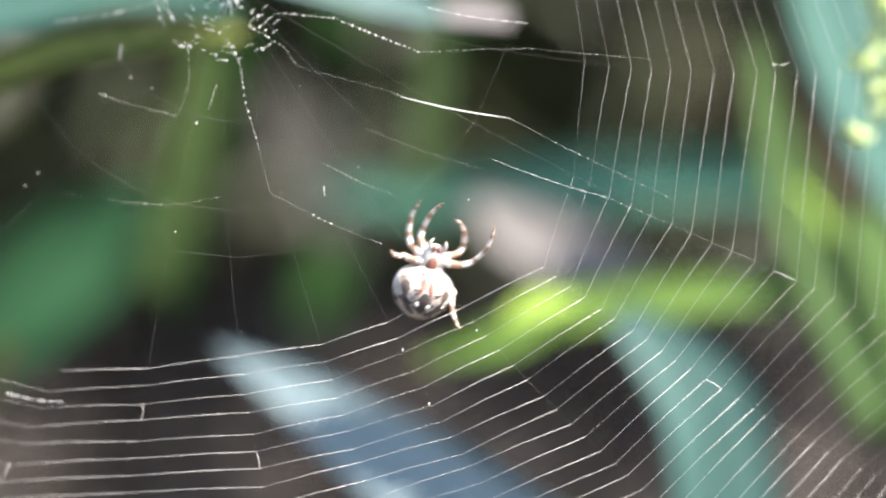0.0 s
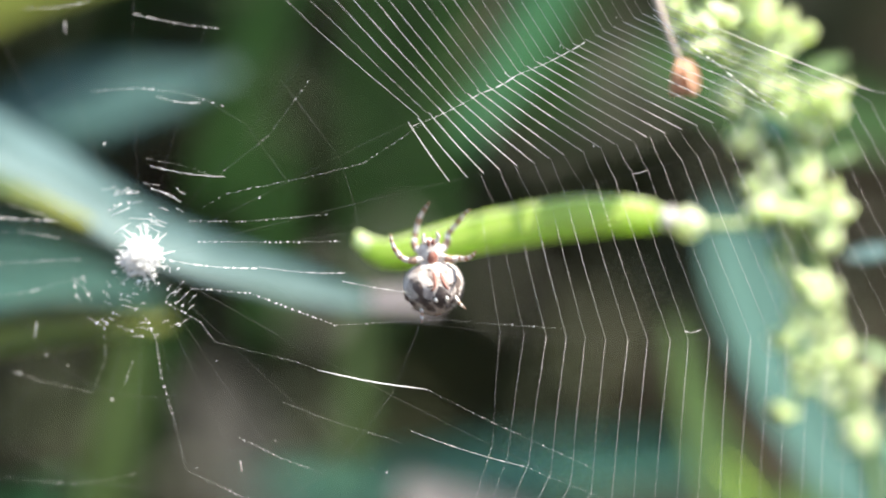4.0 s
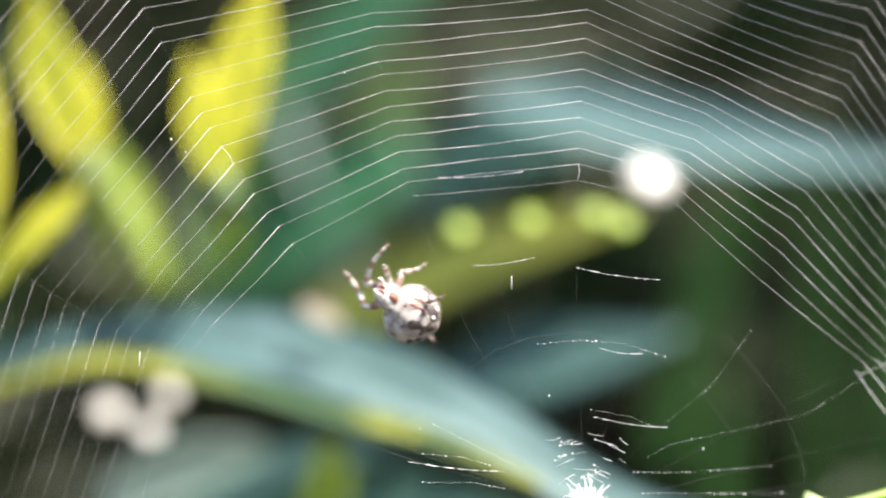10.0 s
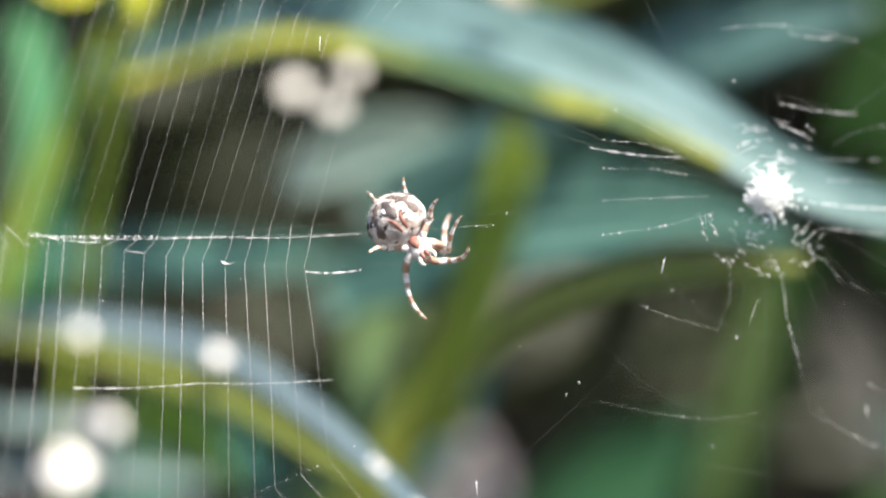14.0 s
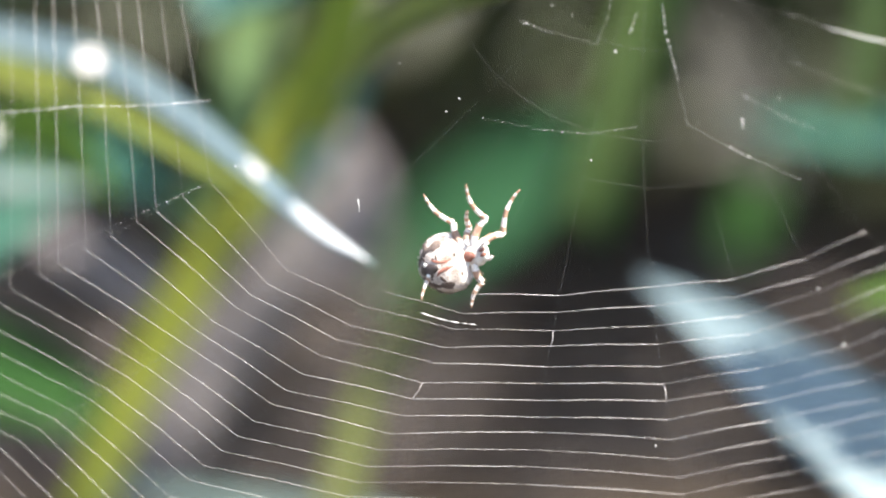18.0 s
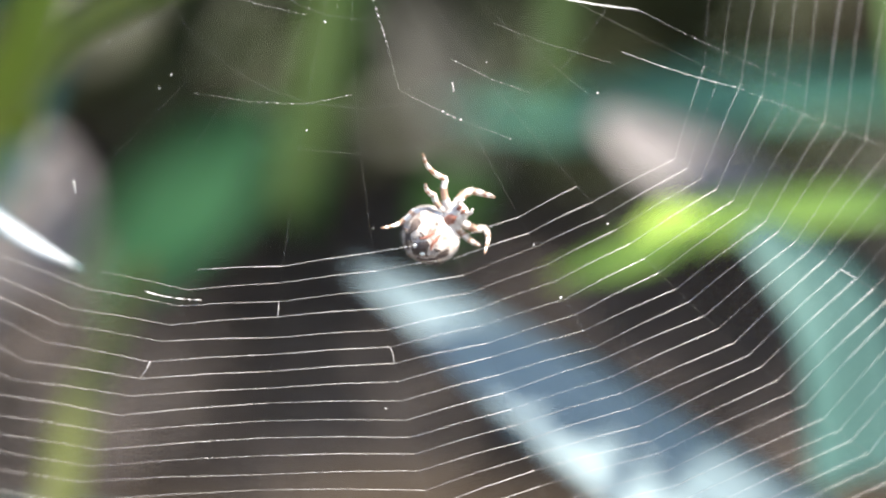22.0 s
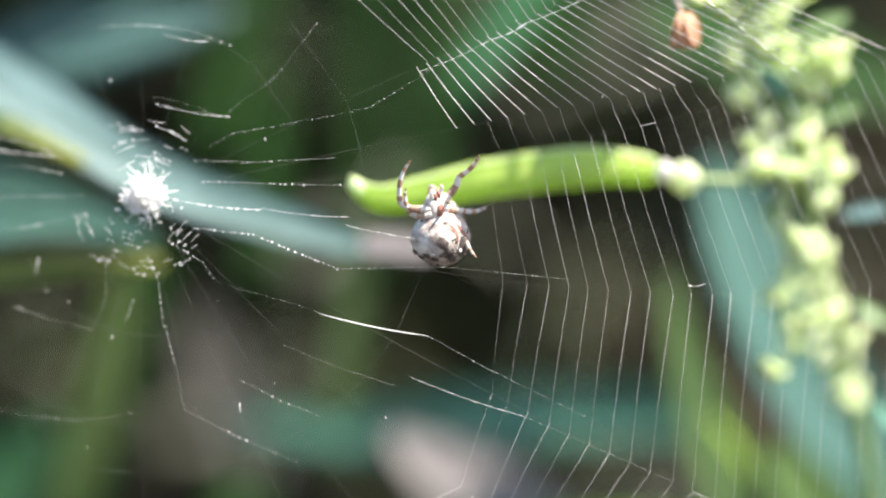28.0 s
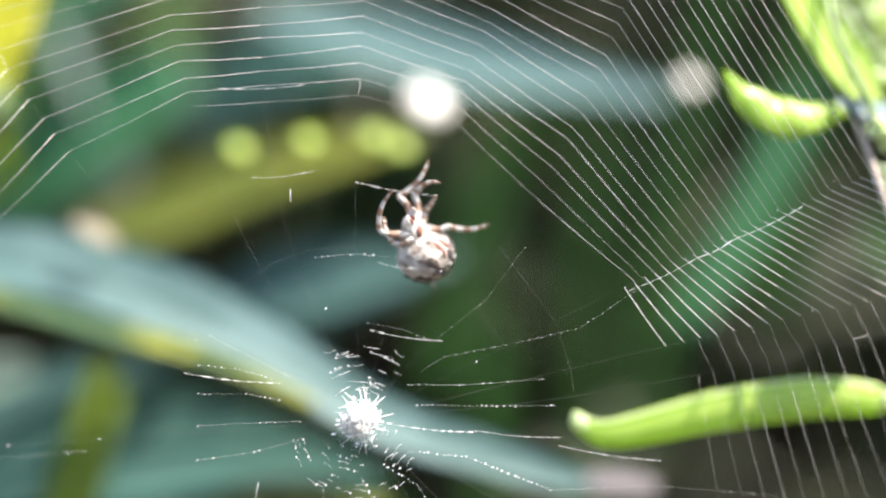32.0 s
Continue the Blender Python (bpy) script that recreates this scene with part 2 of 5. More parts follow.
def blade(path, tilt=25.0, fold=0.25, thick=0.5, n=26, across=8, wave=0.0, seed=0):
    """A leaf blade: path of rows x, y, z, half-width. tilt: degrees by which its width leans away; fold: depth of the keel."""
    rng = random.Random(seed)
    ph = rng.uniform(0, 6)
    row = spline(path, n)
    p, w = row[:, :3], np.maximum(row[:, 3], 0.15)
    tang = np.gradient(p, axis=0)
    tang /= np.linalg.norm(tang, axis=1)[:, None]
    ct, st = math.cos(radians(tilt)), math.sin(radians(tilt))
    verts, faces = [], []
    mid = []
    for i in range(n):
        side = np.cross(tang[i], (0, 1, 0))
        side /= np.linalg.norm(side)
        out = np.cross(side, tang[i])
        a = ct * side + st * out
        nrm = np.cross(tang[i], a)
        for layer in (0, 1):
            for k in range(across + 1):
                u = 2 * k / across - 1
                lift = fold * w[i] * (u * u - 0.3) + wave * w[i] * math.sin(i * 0.9 + ph + u * 1.5) * abs(u)
                q = p[i] + a * u * w[i] + nrm * lift + nrm * (thick * (1 - 0.7 * u * u)) * (0.5 - layer)
                verts.append(q)
        mid.append(p[i] - nrm * (0.3 * fold * w[i]) + nrm * thick * 0.5)
    m = across + 1
    for i in range(n - 1):
        for layer in (0, 1):
            for k in range(across):
                a0 = i * 2 * m + layer * m + k
                q = (a0, a0 + 1, a0 + 2 * m + 1, a0 + 2 * m)
                faces.append(q if layer == 0 else q[::-1])
        for k in (0, across):
            a0 = i * 2 * m + k
            faces.append((a0, a0 + 2 * m, a0 + 3 * m, a0 + m))
    for i in (0, n - 1):
        for k in range(across):
            a0 = i * 2 * m + k
            faces.append((a0, a0 + 1, a0 + m + 1, a0 + m))
    return verts, faces, mid, w


def leaf(name, mat, path, label, category="leaf", tilt=25.0, fold=0.25, group="", seed=0):
    top = thing(name, label, category, group)
    v, f, mid, w = blade(path, tilt, fold, seed=seed)
    mesh("blade", v, f, MAT[mat], top)
    mesh("midrib", *tube(mid, np.maximum(0.07 * w, 0.12), 6), MAT[mat], top, "raised midrib")
    return top


# ---- ground and the bank behind, its shade put into dark colours ----
def ground():
    xs = [-40000, -6000, -1500] + list(range(-700, 701, 35)) + [1500, 6000, 40000]
    ys = [-40000, -6000, -1500, -600, -300, -100, 60] + list(range(120, 521, 20)) + [700, 1500, 6000, 40000]
    verts, faces = [], []
    for y in ys:
        for x in xs:
            rise = max(0.0, min(1.0, (y - 290) / 60.0))
            rise = rise * rise * (3 - 2 * rise)
            z = -170 + 420 * rise
            if abs(x) < 800 and abs(y) < 800:
                z += 14 * noise.noise((x * 0.02, y * 0.02, 0)) + 5 * noise.noise((x * 0.09, y * 0.09, 3))
            verts.append((x, y + 14 * noise.noise((x * 0.02, y * 0.02, 7)) * rise, z))
    n = len(xs)
    for j in range(len(ys) - 1):
        for i in range(n - 1):
            faces.append((j * n + i, j * n + i + 1, (j + 1) * n + i + 1, (j + 1) * n + i))
    tagged(mesh("ground", verts, faces, MAT["soil"]), "soil rising as a bank, its shade painted dark brown", "ground", kind="structure")


ground()

def undergrowth():
    """Dark leaves that hang from the bank."""
    rng = random.Random(21)
    pieces, dead, upper = [], [], []
    for i in range(760):
        low = i % 5 < 2
        x, z = rng.uniform(-230, 230), rng.uniform(-190, -94) if low else rng.uniform(-60, 190)
        d = Vector((rng.uniform(-0.8, 0.8), -0.35 if low else -0.5, rng.uniform(-0.6, 0.25 if low else 1.0)))
        length, width = rng.uniform(35, 90), rng.uniform(7, 16) if low else rng.uniform(4, 11)
        y = 292 if low else 285
        path = [(x, y, z, width * 0.5), (x + d.x * length * 0.5, y + d.y * length * 0.6, z + d.z * length * 0.5, width), (x + d.x * length, y + d.y * length, z + d.z * length * 0.8 - 6, 0.4)]
        v, f, mid, w = blade(path, rng.uniform(-40, 40), 0.25, n=8, across=4, seed=i)
        (dead if low else pieces).append((v, f))
    for i in range(260):
        x, z = rng.uniform(-230, 230), rng.uniform(70, 235)
        d = Vector((rng.uniform(-0.8, 0.8), -0.5, rng.uniform(-0.7, 0.8)))
        length, width = rng.uniform(40, 90), rng.uniform(6, 13)
        path = [(x, 300, z, width * 0.5), (x + d.x * length * 0.5, 300 + d.y * length * 0.6, z + d.z * length * 0.5, width), (x + d.x * length, 300 + d.y * length, z + d.z * length * 0.8 - 6, 0.4)]
        v, f, mid, w = blade(path, rng.uniform(-40, 40), 0.25, n=8, across=4, seed=2000 + i)
        upper.append((v, f))
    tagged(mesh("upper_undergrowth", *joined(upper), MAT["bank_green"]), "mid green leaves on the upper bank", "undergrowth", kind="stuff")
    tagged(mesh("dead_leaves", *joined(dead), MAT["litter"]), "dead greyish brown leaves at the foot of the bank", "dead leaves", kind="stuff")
    tagged(mesh("undergrowth", *joined(pieces), MAT["deep_green"]), "undergrowth on the bank, its shade put into the dark green", "undergrowth", kind="stuff")


undergrowth()

LEAVES = [
    ("arching_leaf", "glaucous", [(-97, 46, 17, 1.4), (-81, 44, 21, 3.5), (-62, 42, 24, 5), (-43, 41, 23, 5.7), (-27, 40, 18, 5.7), (-13, 39, 11, 4.8), (2, 39, 2, 3.7), (20, 38, -4, 2.8), (34, 37, -8, 0.3)]),
    ("arching_leaf", "olive_edge", [(-91, 40, 15, 0.8), (-67, 38, 21, 1.2), (-49, 36, 18, 1.5), (-35, 35, 14, 1.6), (-20, 34, 10, 1.3), (-7, 34, 4, 0.6)], True),
    ("arching_leaf", "dry_grey", [(29, 36, -6, 1.5), (34, 36, -6, 1.8), (38, 36, -7, 1)], True),
    ("arching_leaf", "dry_spot", [(-39, 38, 28, 0.4), (-36, 38, 27, 1.5), (-33, 38, 25, 0.4)], True),
    ("broad_leaf", "teal", [(-65, 57, -16, 3.2), (-45, 54, -5, 8.8), (-26, 52, -1, 8.8), (-12, 50, -2, 4.6), (2, 49, -6, 0.8)]),
    ("olive_leaf", "olive", [(-44, 48, -28, 0.9), (-36, 47, -18, 1.9), (-23, 45, -12, 2), (-12, 44, -10, 1.7), (3, 44, -9, 0.6)]),
    ("spotted_leaf", "olive_green", [(-44, 80, 31, 2.6), (-31, 76, 35, 6.1), (-17, 72, 40, 5.6), (-4, 68, 43, 3.8), (7, 66, 45, 0.7)]),
    ("pale_leaf", "glaucous_mid", [(-8, 76, 68, 1.7), (10, 74, 61, 3.4), (27, 72, 57, 2.6), (43, 70, 54, 0.5)]),
    ("pale_leaf", "glaucous_mid", [(-16, 75, 66, 2.6), (10, 68, 58, 5.9), (44, 60, 50, 1.6)]),
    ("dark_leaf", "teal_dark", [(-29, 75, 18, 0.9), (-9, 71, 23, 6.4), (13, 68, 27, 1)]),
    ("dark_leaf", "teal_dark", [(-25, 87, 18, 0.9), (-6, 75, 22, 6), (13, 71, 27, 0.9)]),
    ("hanging_leaf", "grey_green", [(-47, 57, 10, 1.6), (-59, 53, 7, 4.4), (-70, 51, 1, 2.4)]),
    ("grass_blade", "yellow_green", [(-86, 60, 71, 1.1), (-75, 53, 57, 2.4), (-66, 51, 46, 2.5), (-60, 48, 32, 1.2)]),
    ("grass_blade", "yellow_green", [(-91, 48, 26, 2.3), (-98, 48, 16, 2.3), (-105, 47, 2, 2), (-115, 46, -22, 1.9)]),
    ("grass_blade", "yellow_green", [(-36, 48, 10, 1.6), (-41, 50, -8, 3.1), (-48, 53, -34, 3.6)]),
    ("grass_blade", "yellow_green", [(-34, 47, 7, 1.7), (-42, 48, -17, 2.8), (-56, 52, -42, 3.4)]),
    ("grass_blade", "pale_green", [(-60, 100, 10, 2.8), (-65, 100, -14, 4.3), (-70, 100, -43, 4.3)]),
    ("lower_leaf", "glaucous_pale", [(-113.0, 46, -19.0, 0.8), (-97.0, 44, -18.6, 1.9), (-75.5, 40, -22.3, 2.0), (-62.4, 33, -27.9, 1.7), (-51.6, 25, -33.7, 1.4), (-42.8, 17, -38.9, 1.1), (-37.6, 13, -41.5, 0.8), (-32.3, 9, -43.4, 0.1)]),
    ("lower_leaf", "olive", [(-112.0, 43, -20.3, 0.8), (-95.4, 40, -21.9, 2.0), (-77.9, 36, -26.0, 2.0), (-67.5, 32, -29.7, 1.7), (-57.8, 26, -33.9, 1.3), (-49.1, 20, -37.5, 0.3)], True),
    ("lower_leaf", "shine", [(-43.8, 17, -37.8, 0.2), (-41.3, 14.6, -39.1, 0.7), (-37.6, 11.6, -40.9, 0.7), (-33.3, 8.6, -42.7, 0.1)], True),
    ("teal_leaf", "teal", [(-131, 68, -10, 1.7), (-103, 66, -10, 3.8), (-79, 64, -10, 3.5), (-60, 60, -9, 0.5)]),
    ("pale_leaf", "grey_green", [(-115, 46, -33, 1.5), (-103, 46, -33, 2), (-91, 45, -32, 0.5)]),
    ("pale_leaf", "grey_green", [(-115, 50, -42, 1.6), (-96, 49, -41, 2.3), (-80, 48, -41, 0.8)]),
    ("round_leaf", "fresh_green", [(-48, 125, -74, 2.2), (-37, 122, -62, 9.6), (-25, 119, -51, 10.4), (-14, 116, -40, 1.5)]),
    ("grass_blade", "yellow_olive", [(-39, 48, -9, 2.3), (-53, 50, -35, 3.2), (-71, 53, -64, 3.5), (-87, 56, -96, 2.7)]),
    ("grass_blade", "pale_green", [(-58, 64, -10, 1.8), (-62, 64, -30, 2.6), (-70, 64, -51, 2.3)]),
    ("grass_blade", "khaki", [(-30.6, 58, -52.9, 1.0), (-37.0, 58, -65.0, 2.4), (-42.2, 58, -76.4, 2.9), (-45.8, 58, -89.9, 3.1), (-49.5, 58, -105.5, 3.1)]),
    ("grass_blade", "olive_dim", [(-2, 78, -11, 2.6), (-5, 78, -30, 3.9), (-12, 78, -51, 2.6)]),
    ("dry_leaf", "dry_pale", [(-45.3, 80, -40.0, 1.1), (-52.7, 80, -50.6, 3.7), (-65.1, 80, -67.5, 5.8), (-75.9, 80, -81.2, 6.5), (-86.0, 80, -97.1, 6.7)]),
    ("dry_leaf", "dry_pale", [(38.5, 74, -36, 1.6), (45.5, 72, -40.5, 5.2), (55, 70, -44.5, 5.4), (65.5, 68, -49.5, 2.6)]),
    ("blue_leaf", "glaucous_pale", [(-1, 50, -53, 0.5), (12, 44, -60, 4.3), (27, 36, -70, 7.2), (44, 31, -82, 8.6), (60, 28, -93, 9)]),
    ("blue_leaf", "teal_dark", [(55, 44, -48, 2.3), (68, 43, -63, 8.4), (71, 42, -86, 9.5)]),
    ("teal_leaf", "sea_green", [(14, 100, -37, 0.8), (36, 94, -38, 4.1), (60, 88, -35, 5), (89, 75, -33, 4.3)]),
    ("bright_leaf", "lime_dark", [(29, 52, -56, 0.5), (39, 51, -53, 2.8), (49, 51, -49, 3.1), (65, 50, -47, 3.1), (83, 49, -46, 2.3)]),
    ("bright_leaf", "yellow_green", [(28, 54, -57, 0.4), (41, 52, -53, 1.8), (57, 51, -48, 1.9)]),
    # the leaf's sunlit spot, laid on as a blade of brighter lime
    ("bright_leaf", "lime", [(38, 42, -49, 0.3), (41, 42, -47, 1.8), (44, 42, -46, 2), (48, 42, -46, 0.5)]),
    ("grass_blade", "fresh_blade", [(75, 52, -9, 0.8), (78, 51, -22, 3.3), (83, 50, -35, 5.6), (90, 49, -49, 7), (99, 48, -65, 7.8)]),
    # sunlit streak of the blade above, painted in lime
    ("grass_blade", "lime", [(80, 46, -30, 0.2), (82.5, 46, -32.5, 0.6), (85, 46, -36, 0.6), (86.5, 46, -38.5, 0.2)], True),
    ("blue_leaf", "teal", [(82, 56, 7, 2.4), (89, 56, -6, 8.7), (97, 56, -22, 9.2), (107, 56, -36, 9.2), (119, 56, -53, 8)]),
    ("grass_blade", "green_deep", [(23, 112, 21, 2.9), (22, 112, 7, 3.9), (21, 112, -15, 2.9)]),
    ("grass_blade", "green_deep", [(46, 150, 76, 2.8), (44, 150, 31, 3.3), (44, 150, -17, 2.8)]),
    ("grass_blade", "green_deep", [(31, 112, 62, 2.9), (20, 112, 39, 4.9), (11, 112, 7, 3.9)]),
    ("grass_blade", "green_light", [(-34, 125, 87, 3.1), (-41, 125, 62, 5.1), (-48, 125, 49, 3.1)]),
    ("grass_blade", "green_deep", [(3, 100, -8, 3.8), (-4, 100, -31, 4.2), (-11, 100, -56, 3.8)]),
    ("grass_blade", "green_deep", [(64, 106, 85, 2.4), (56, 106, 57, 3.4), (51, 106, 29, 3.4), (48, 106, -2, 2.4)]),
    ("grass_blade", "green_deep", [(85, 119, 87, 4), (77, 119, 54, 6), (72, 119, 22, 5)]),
    ("grass_blade", "green", [(69, 75, 55, 2.6), (59, 75, 34, 3.9), (48, 75, 17, 2.6)]),
    ("teal_leaf", "lime_dark", [(-76, 48, -43, 0.6), (-83, 48, -35, 3.9), (-93, 48, -32, 3.1)]),
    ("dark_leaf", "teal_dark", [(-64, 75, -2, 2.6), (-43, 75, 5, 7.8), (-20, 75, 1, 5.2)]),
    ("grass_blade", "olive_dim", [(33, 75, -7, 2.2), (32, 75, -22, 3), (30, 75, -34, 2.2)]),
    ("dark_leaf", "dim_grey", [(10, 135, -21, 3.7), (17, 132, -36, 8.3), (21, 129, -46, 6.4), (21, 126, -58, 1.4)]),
    ("dry_leaf", "dry_grey", [(-51, 100, -40, 1.9), (-49, 98, -49, 4.7), (-53, 94, -64, 3.7)]),
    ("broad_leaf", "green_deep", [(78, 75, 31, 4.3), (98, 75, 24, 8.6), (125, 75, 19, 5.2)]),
    ("broad_leaf", "green", [(-67, 100, 33, 4.7), (-50, 94, 48, 10.2), (-30, 88, 60, 5.4)]),
    ("grass_blade", "green", [(-112, 57, 27, 2.4), (-109, 57, 7, 4), (-113, 57, -17, 3.2)]),
    ("grass_blade", "green_light", [(-51, 87, 80, 2.7), (-59, 87, 57, 4.5), (-64, 87, 35, 3.6)]),
    ("broad_leaf", "green", [(-65, 110, 58, 3.9), (-48, 105, 79, 7.2), (-28, 100, 95, 4.7)]),
    ("teal_leaf", "teal", [(-31, 115, 56, 4), (-15, 112, 68, 7.9), (7, 110, 72, 5.8)]),
    ("grass_blade", "grey_green", [(-53, 94, 70, 1.1), (-46, 94, 56, 2.4), (-39, 94, 41, 1.3)]),
    ("grass_blade", "green_light", [(91, 50, -35, 3.1), (100, 50, -48, 7.1), (108, 50, -66, 8.6)]),
    ("teal_leaf", "sea_green", [(-107.7, 66, -44.6, 1.5), (-93.9, 66, -39.6, 5.2), (-82.3, 66, -40.3, 4.8), (-71.9, 66, -45.8, 0.7)]),
    ("dry_leaf", "dry_grey", [(-105, 95, -55, 1.5), (-94, 95, -62, 3.2), (-82, 95, -69, 2.6), (-76, 95, -74, 0.6)]),
    ("broad_leaf", "bank_green", [(-142, 100, -76, 2.5), (-124, 98, -82, 7.5), (-106, 96, -84, 6.5), (-92, 95, -92, 2)]),
    ("pale_leaf", "sea_green", [(-120, 58, -65, 1.6), (-103, 58, -53, 4.5), (-84, 58, -41, 2.4)]),
    ("grass_blade", "green", [(-108, 62, -44, 2.5), (-106, 62, -58, 3.7), (-111, 62, -78, 3.3)]),
    ("pale_leaf", "grey_green", [(-86, 74, -97, 1.2), (-65, 72, -98, 3.1), (-42, 70, -99, 2.9), (-24, 68, -102, 0.8)]),
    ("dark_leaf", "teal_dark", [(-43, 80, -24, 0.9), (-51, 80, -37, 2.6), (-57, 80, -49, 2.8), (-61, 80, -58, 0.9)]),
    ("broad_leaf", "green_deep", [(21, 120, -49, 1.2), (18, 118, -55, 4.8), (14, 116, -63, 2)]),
]
KINDS = {
    "arching_leaf": ("broad blue-green arching leaf, its sunlit lower edge painted yellow", "leaf"),
    "broad_leaf": ("broad dark green leaf in the shade", "leaf"),
    "olive_leaf": ("narrow olive-green leaf with a curved edge", "leaf"),
    "spotted_leaf": ("olive-yellow leaf with pale glint discs along its edge", "leaf"),
    "pale_leaf": ("pale bluish leaf catching the light", "leaf"),
    "dark_leaf": ("dark teal leaf, deep shade put into its colour", "leaf"),
    "hanging_leaf": ("pale grey-green hanging leaf with white glint discs", "leaf"),
    "grass_blade": ("long soft grass blade lit from behind", "grass"),
    "lower_leaf": ("pale blue arching leaf with a yellow-green underside", "leaf"),
    "teal_leaf": ("long teal leaf lying level", "leaf"),
    "round_leaf": ("rounded deep green leaf", "leaf"),
    "dry_leaf": ("dry pinkish grey leaf", "leaf"),
    "blue_leaf": ("long pale blue pointed leaf", "leaf"),
    "bright_leaf": ("lime-green leaf, sunlit parts put into brighter colours", "leaf"),
}
PARTS = {"lime": ("leaf_edge", "lime-yellow edge, sunlight put into its colour"), "olive_edge": ("leaf_edge", "lower edge with its sunlight painted yellow"), "dry_spot": ("dry_spot", "pale beige spot on the edge"), "olive": ("leaf_edge", "yellow-green edge of the leaf"), "shine": ("leaf_tip", "tip with its sun highlight painted white"), "dry_grey": ("leaf_tip", "withered grey tip")}
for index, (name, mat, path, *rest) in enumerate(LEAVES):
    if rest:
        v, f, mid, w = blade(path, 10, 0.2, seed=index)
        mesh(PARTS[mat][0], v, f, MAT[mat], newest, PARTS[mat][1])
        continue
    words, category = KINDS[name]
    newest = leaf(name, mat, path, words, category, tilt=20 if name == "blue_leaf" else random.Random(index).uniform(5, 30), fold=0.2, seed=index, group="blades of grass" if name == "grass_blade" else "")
    # its stalk, added back along the camera's line of sight into the bank, hidden by the leaf
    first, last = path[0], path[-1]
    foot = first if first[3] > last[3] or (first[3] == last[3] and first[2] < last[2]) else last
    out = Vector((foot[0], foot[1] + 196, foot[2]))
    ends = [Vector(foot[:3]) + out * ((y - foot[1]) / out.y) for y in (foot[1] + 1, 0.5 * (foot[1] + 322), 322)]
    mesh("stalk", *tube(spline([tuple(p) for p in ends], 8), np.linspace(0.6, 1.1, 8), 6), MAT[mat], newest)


# ---- plants near the web ----
def egg_cluster(rng, centre, size, count, spread):
    """A tuft of small fleshy scales that point outwards from centre."""
    pieces = []
    for i in range(count):
        d = np.array(Vector((rng.uniform(-1, 1), rng.uniform(-1, 1), rng.uniform(-0.8, 1))).normalized())
        c, reach, w = np.array(centre), spread * rng.uniform(0.75, 1.35), size * rng.uniform(0.75, 1.25)
        bend = np.array([rng.uniform(-0.2, 0.2), rng.uniform(-0.2, 0.2), 0.15]) * reach
        pieces.append(tube([c + d * reach * 0.1, c + d * reach * 0.45, c + d * reach * 0.75 + bend * 0.5, c + d * reach + bend], [w * 0.5, w * 1.05, w * 0.9, w * 0.15], 6))
    return joined(pieces)


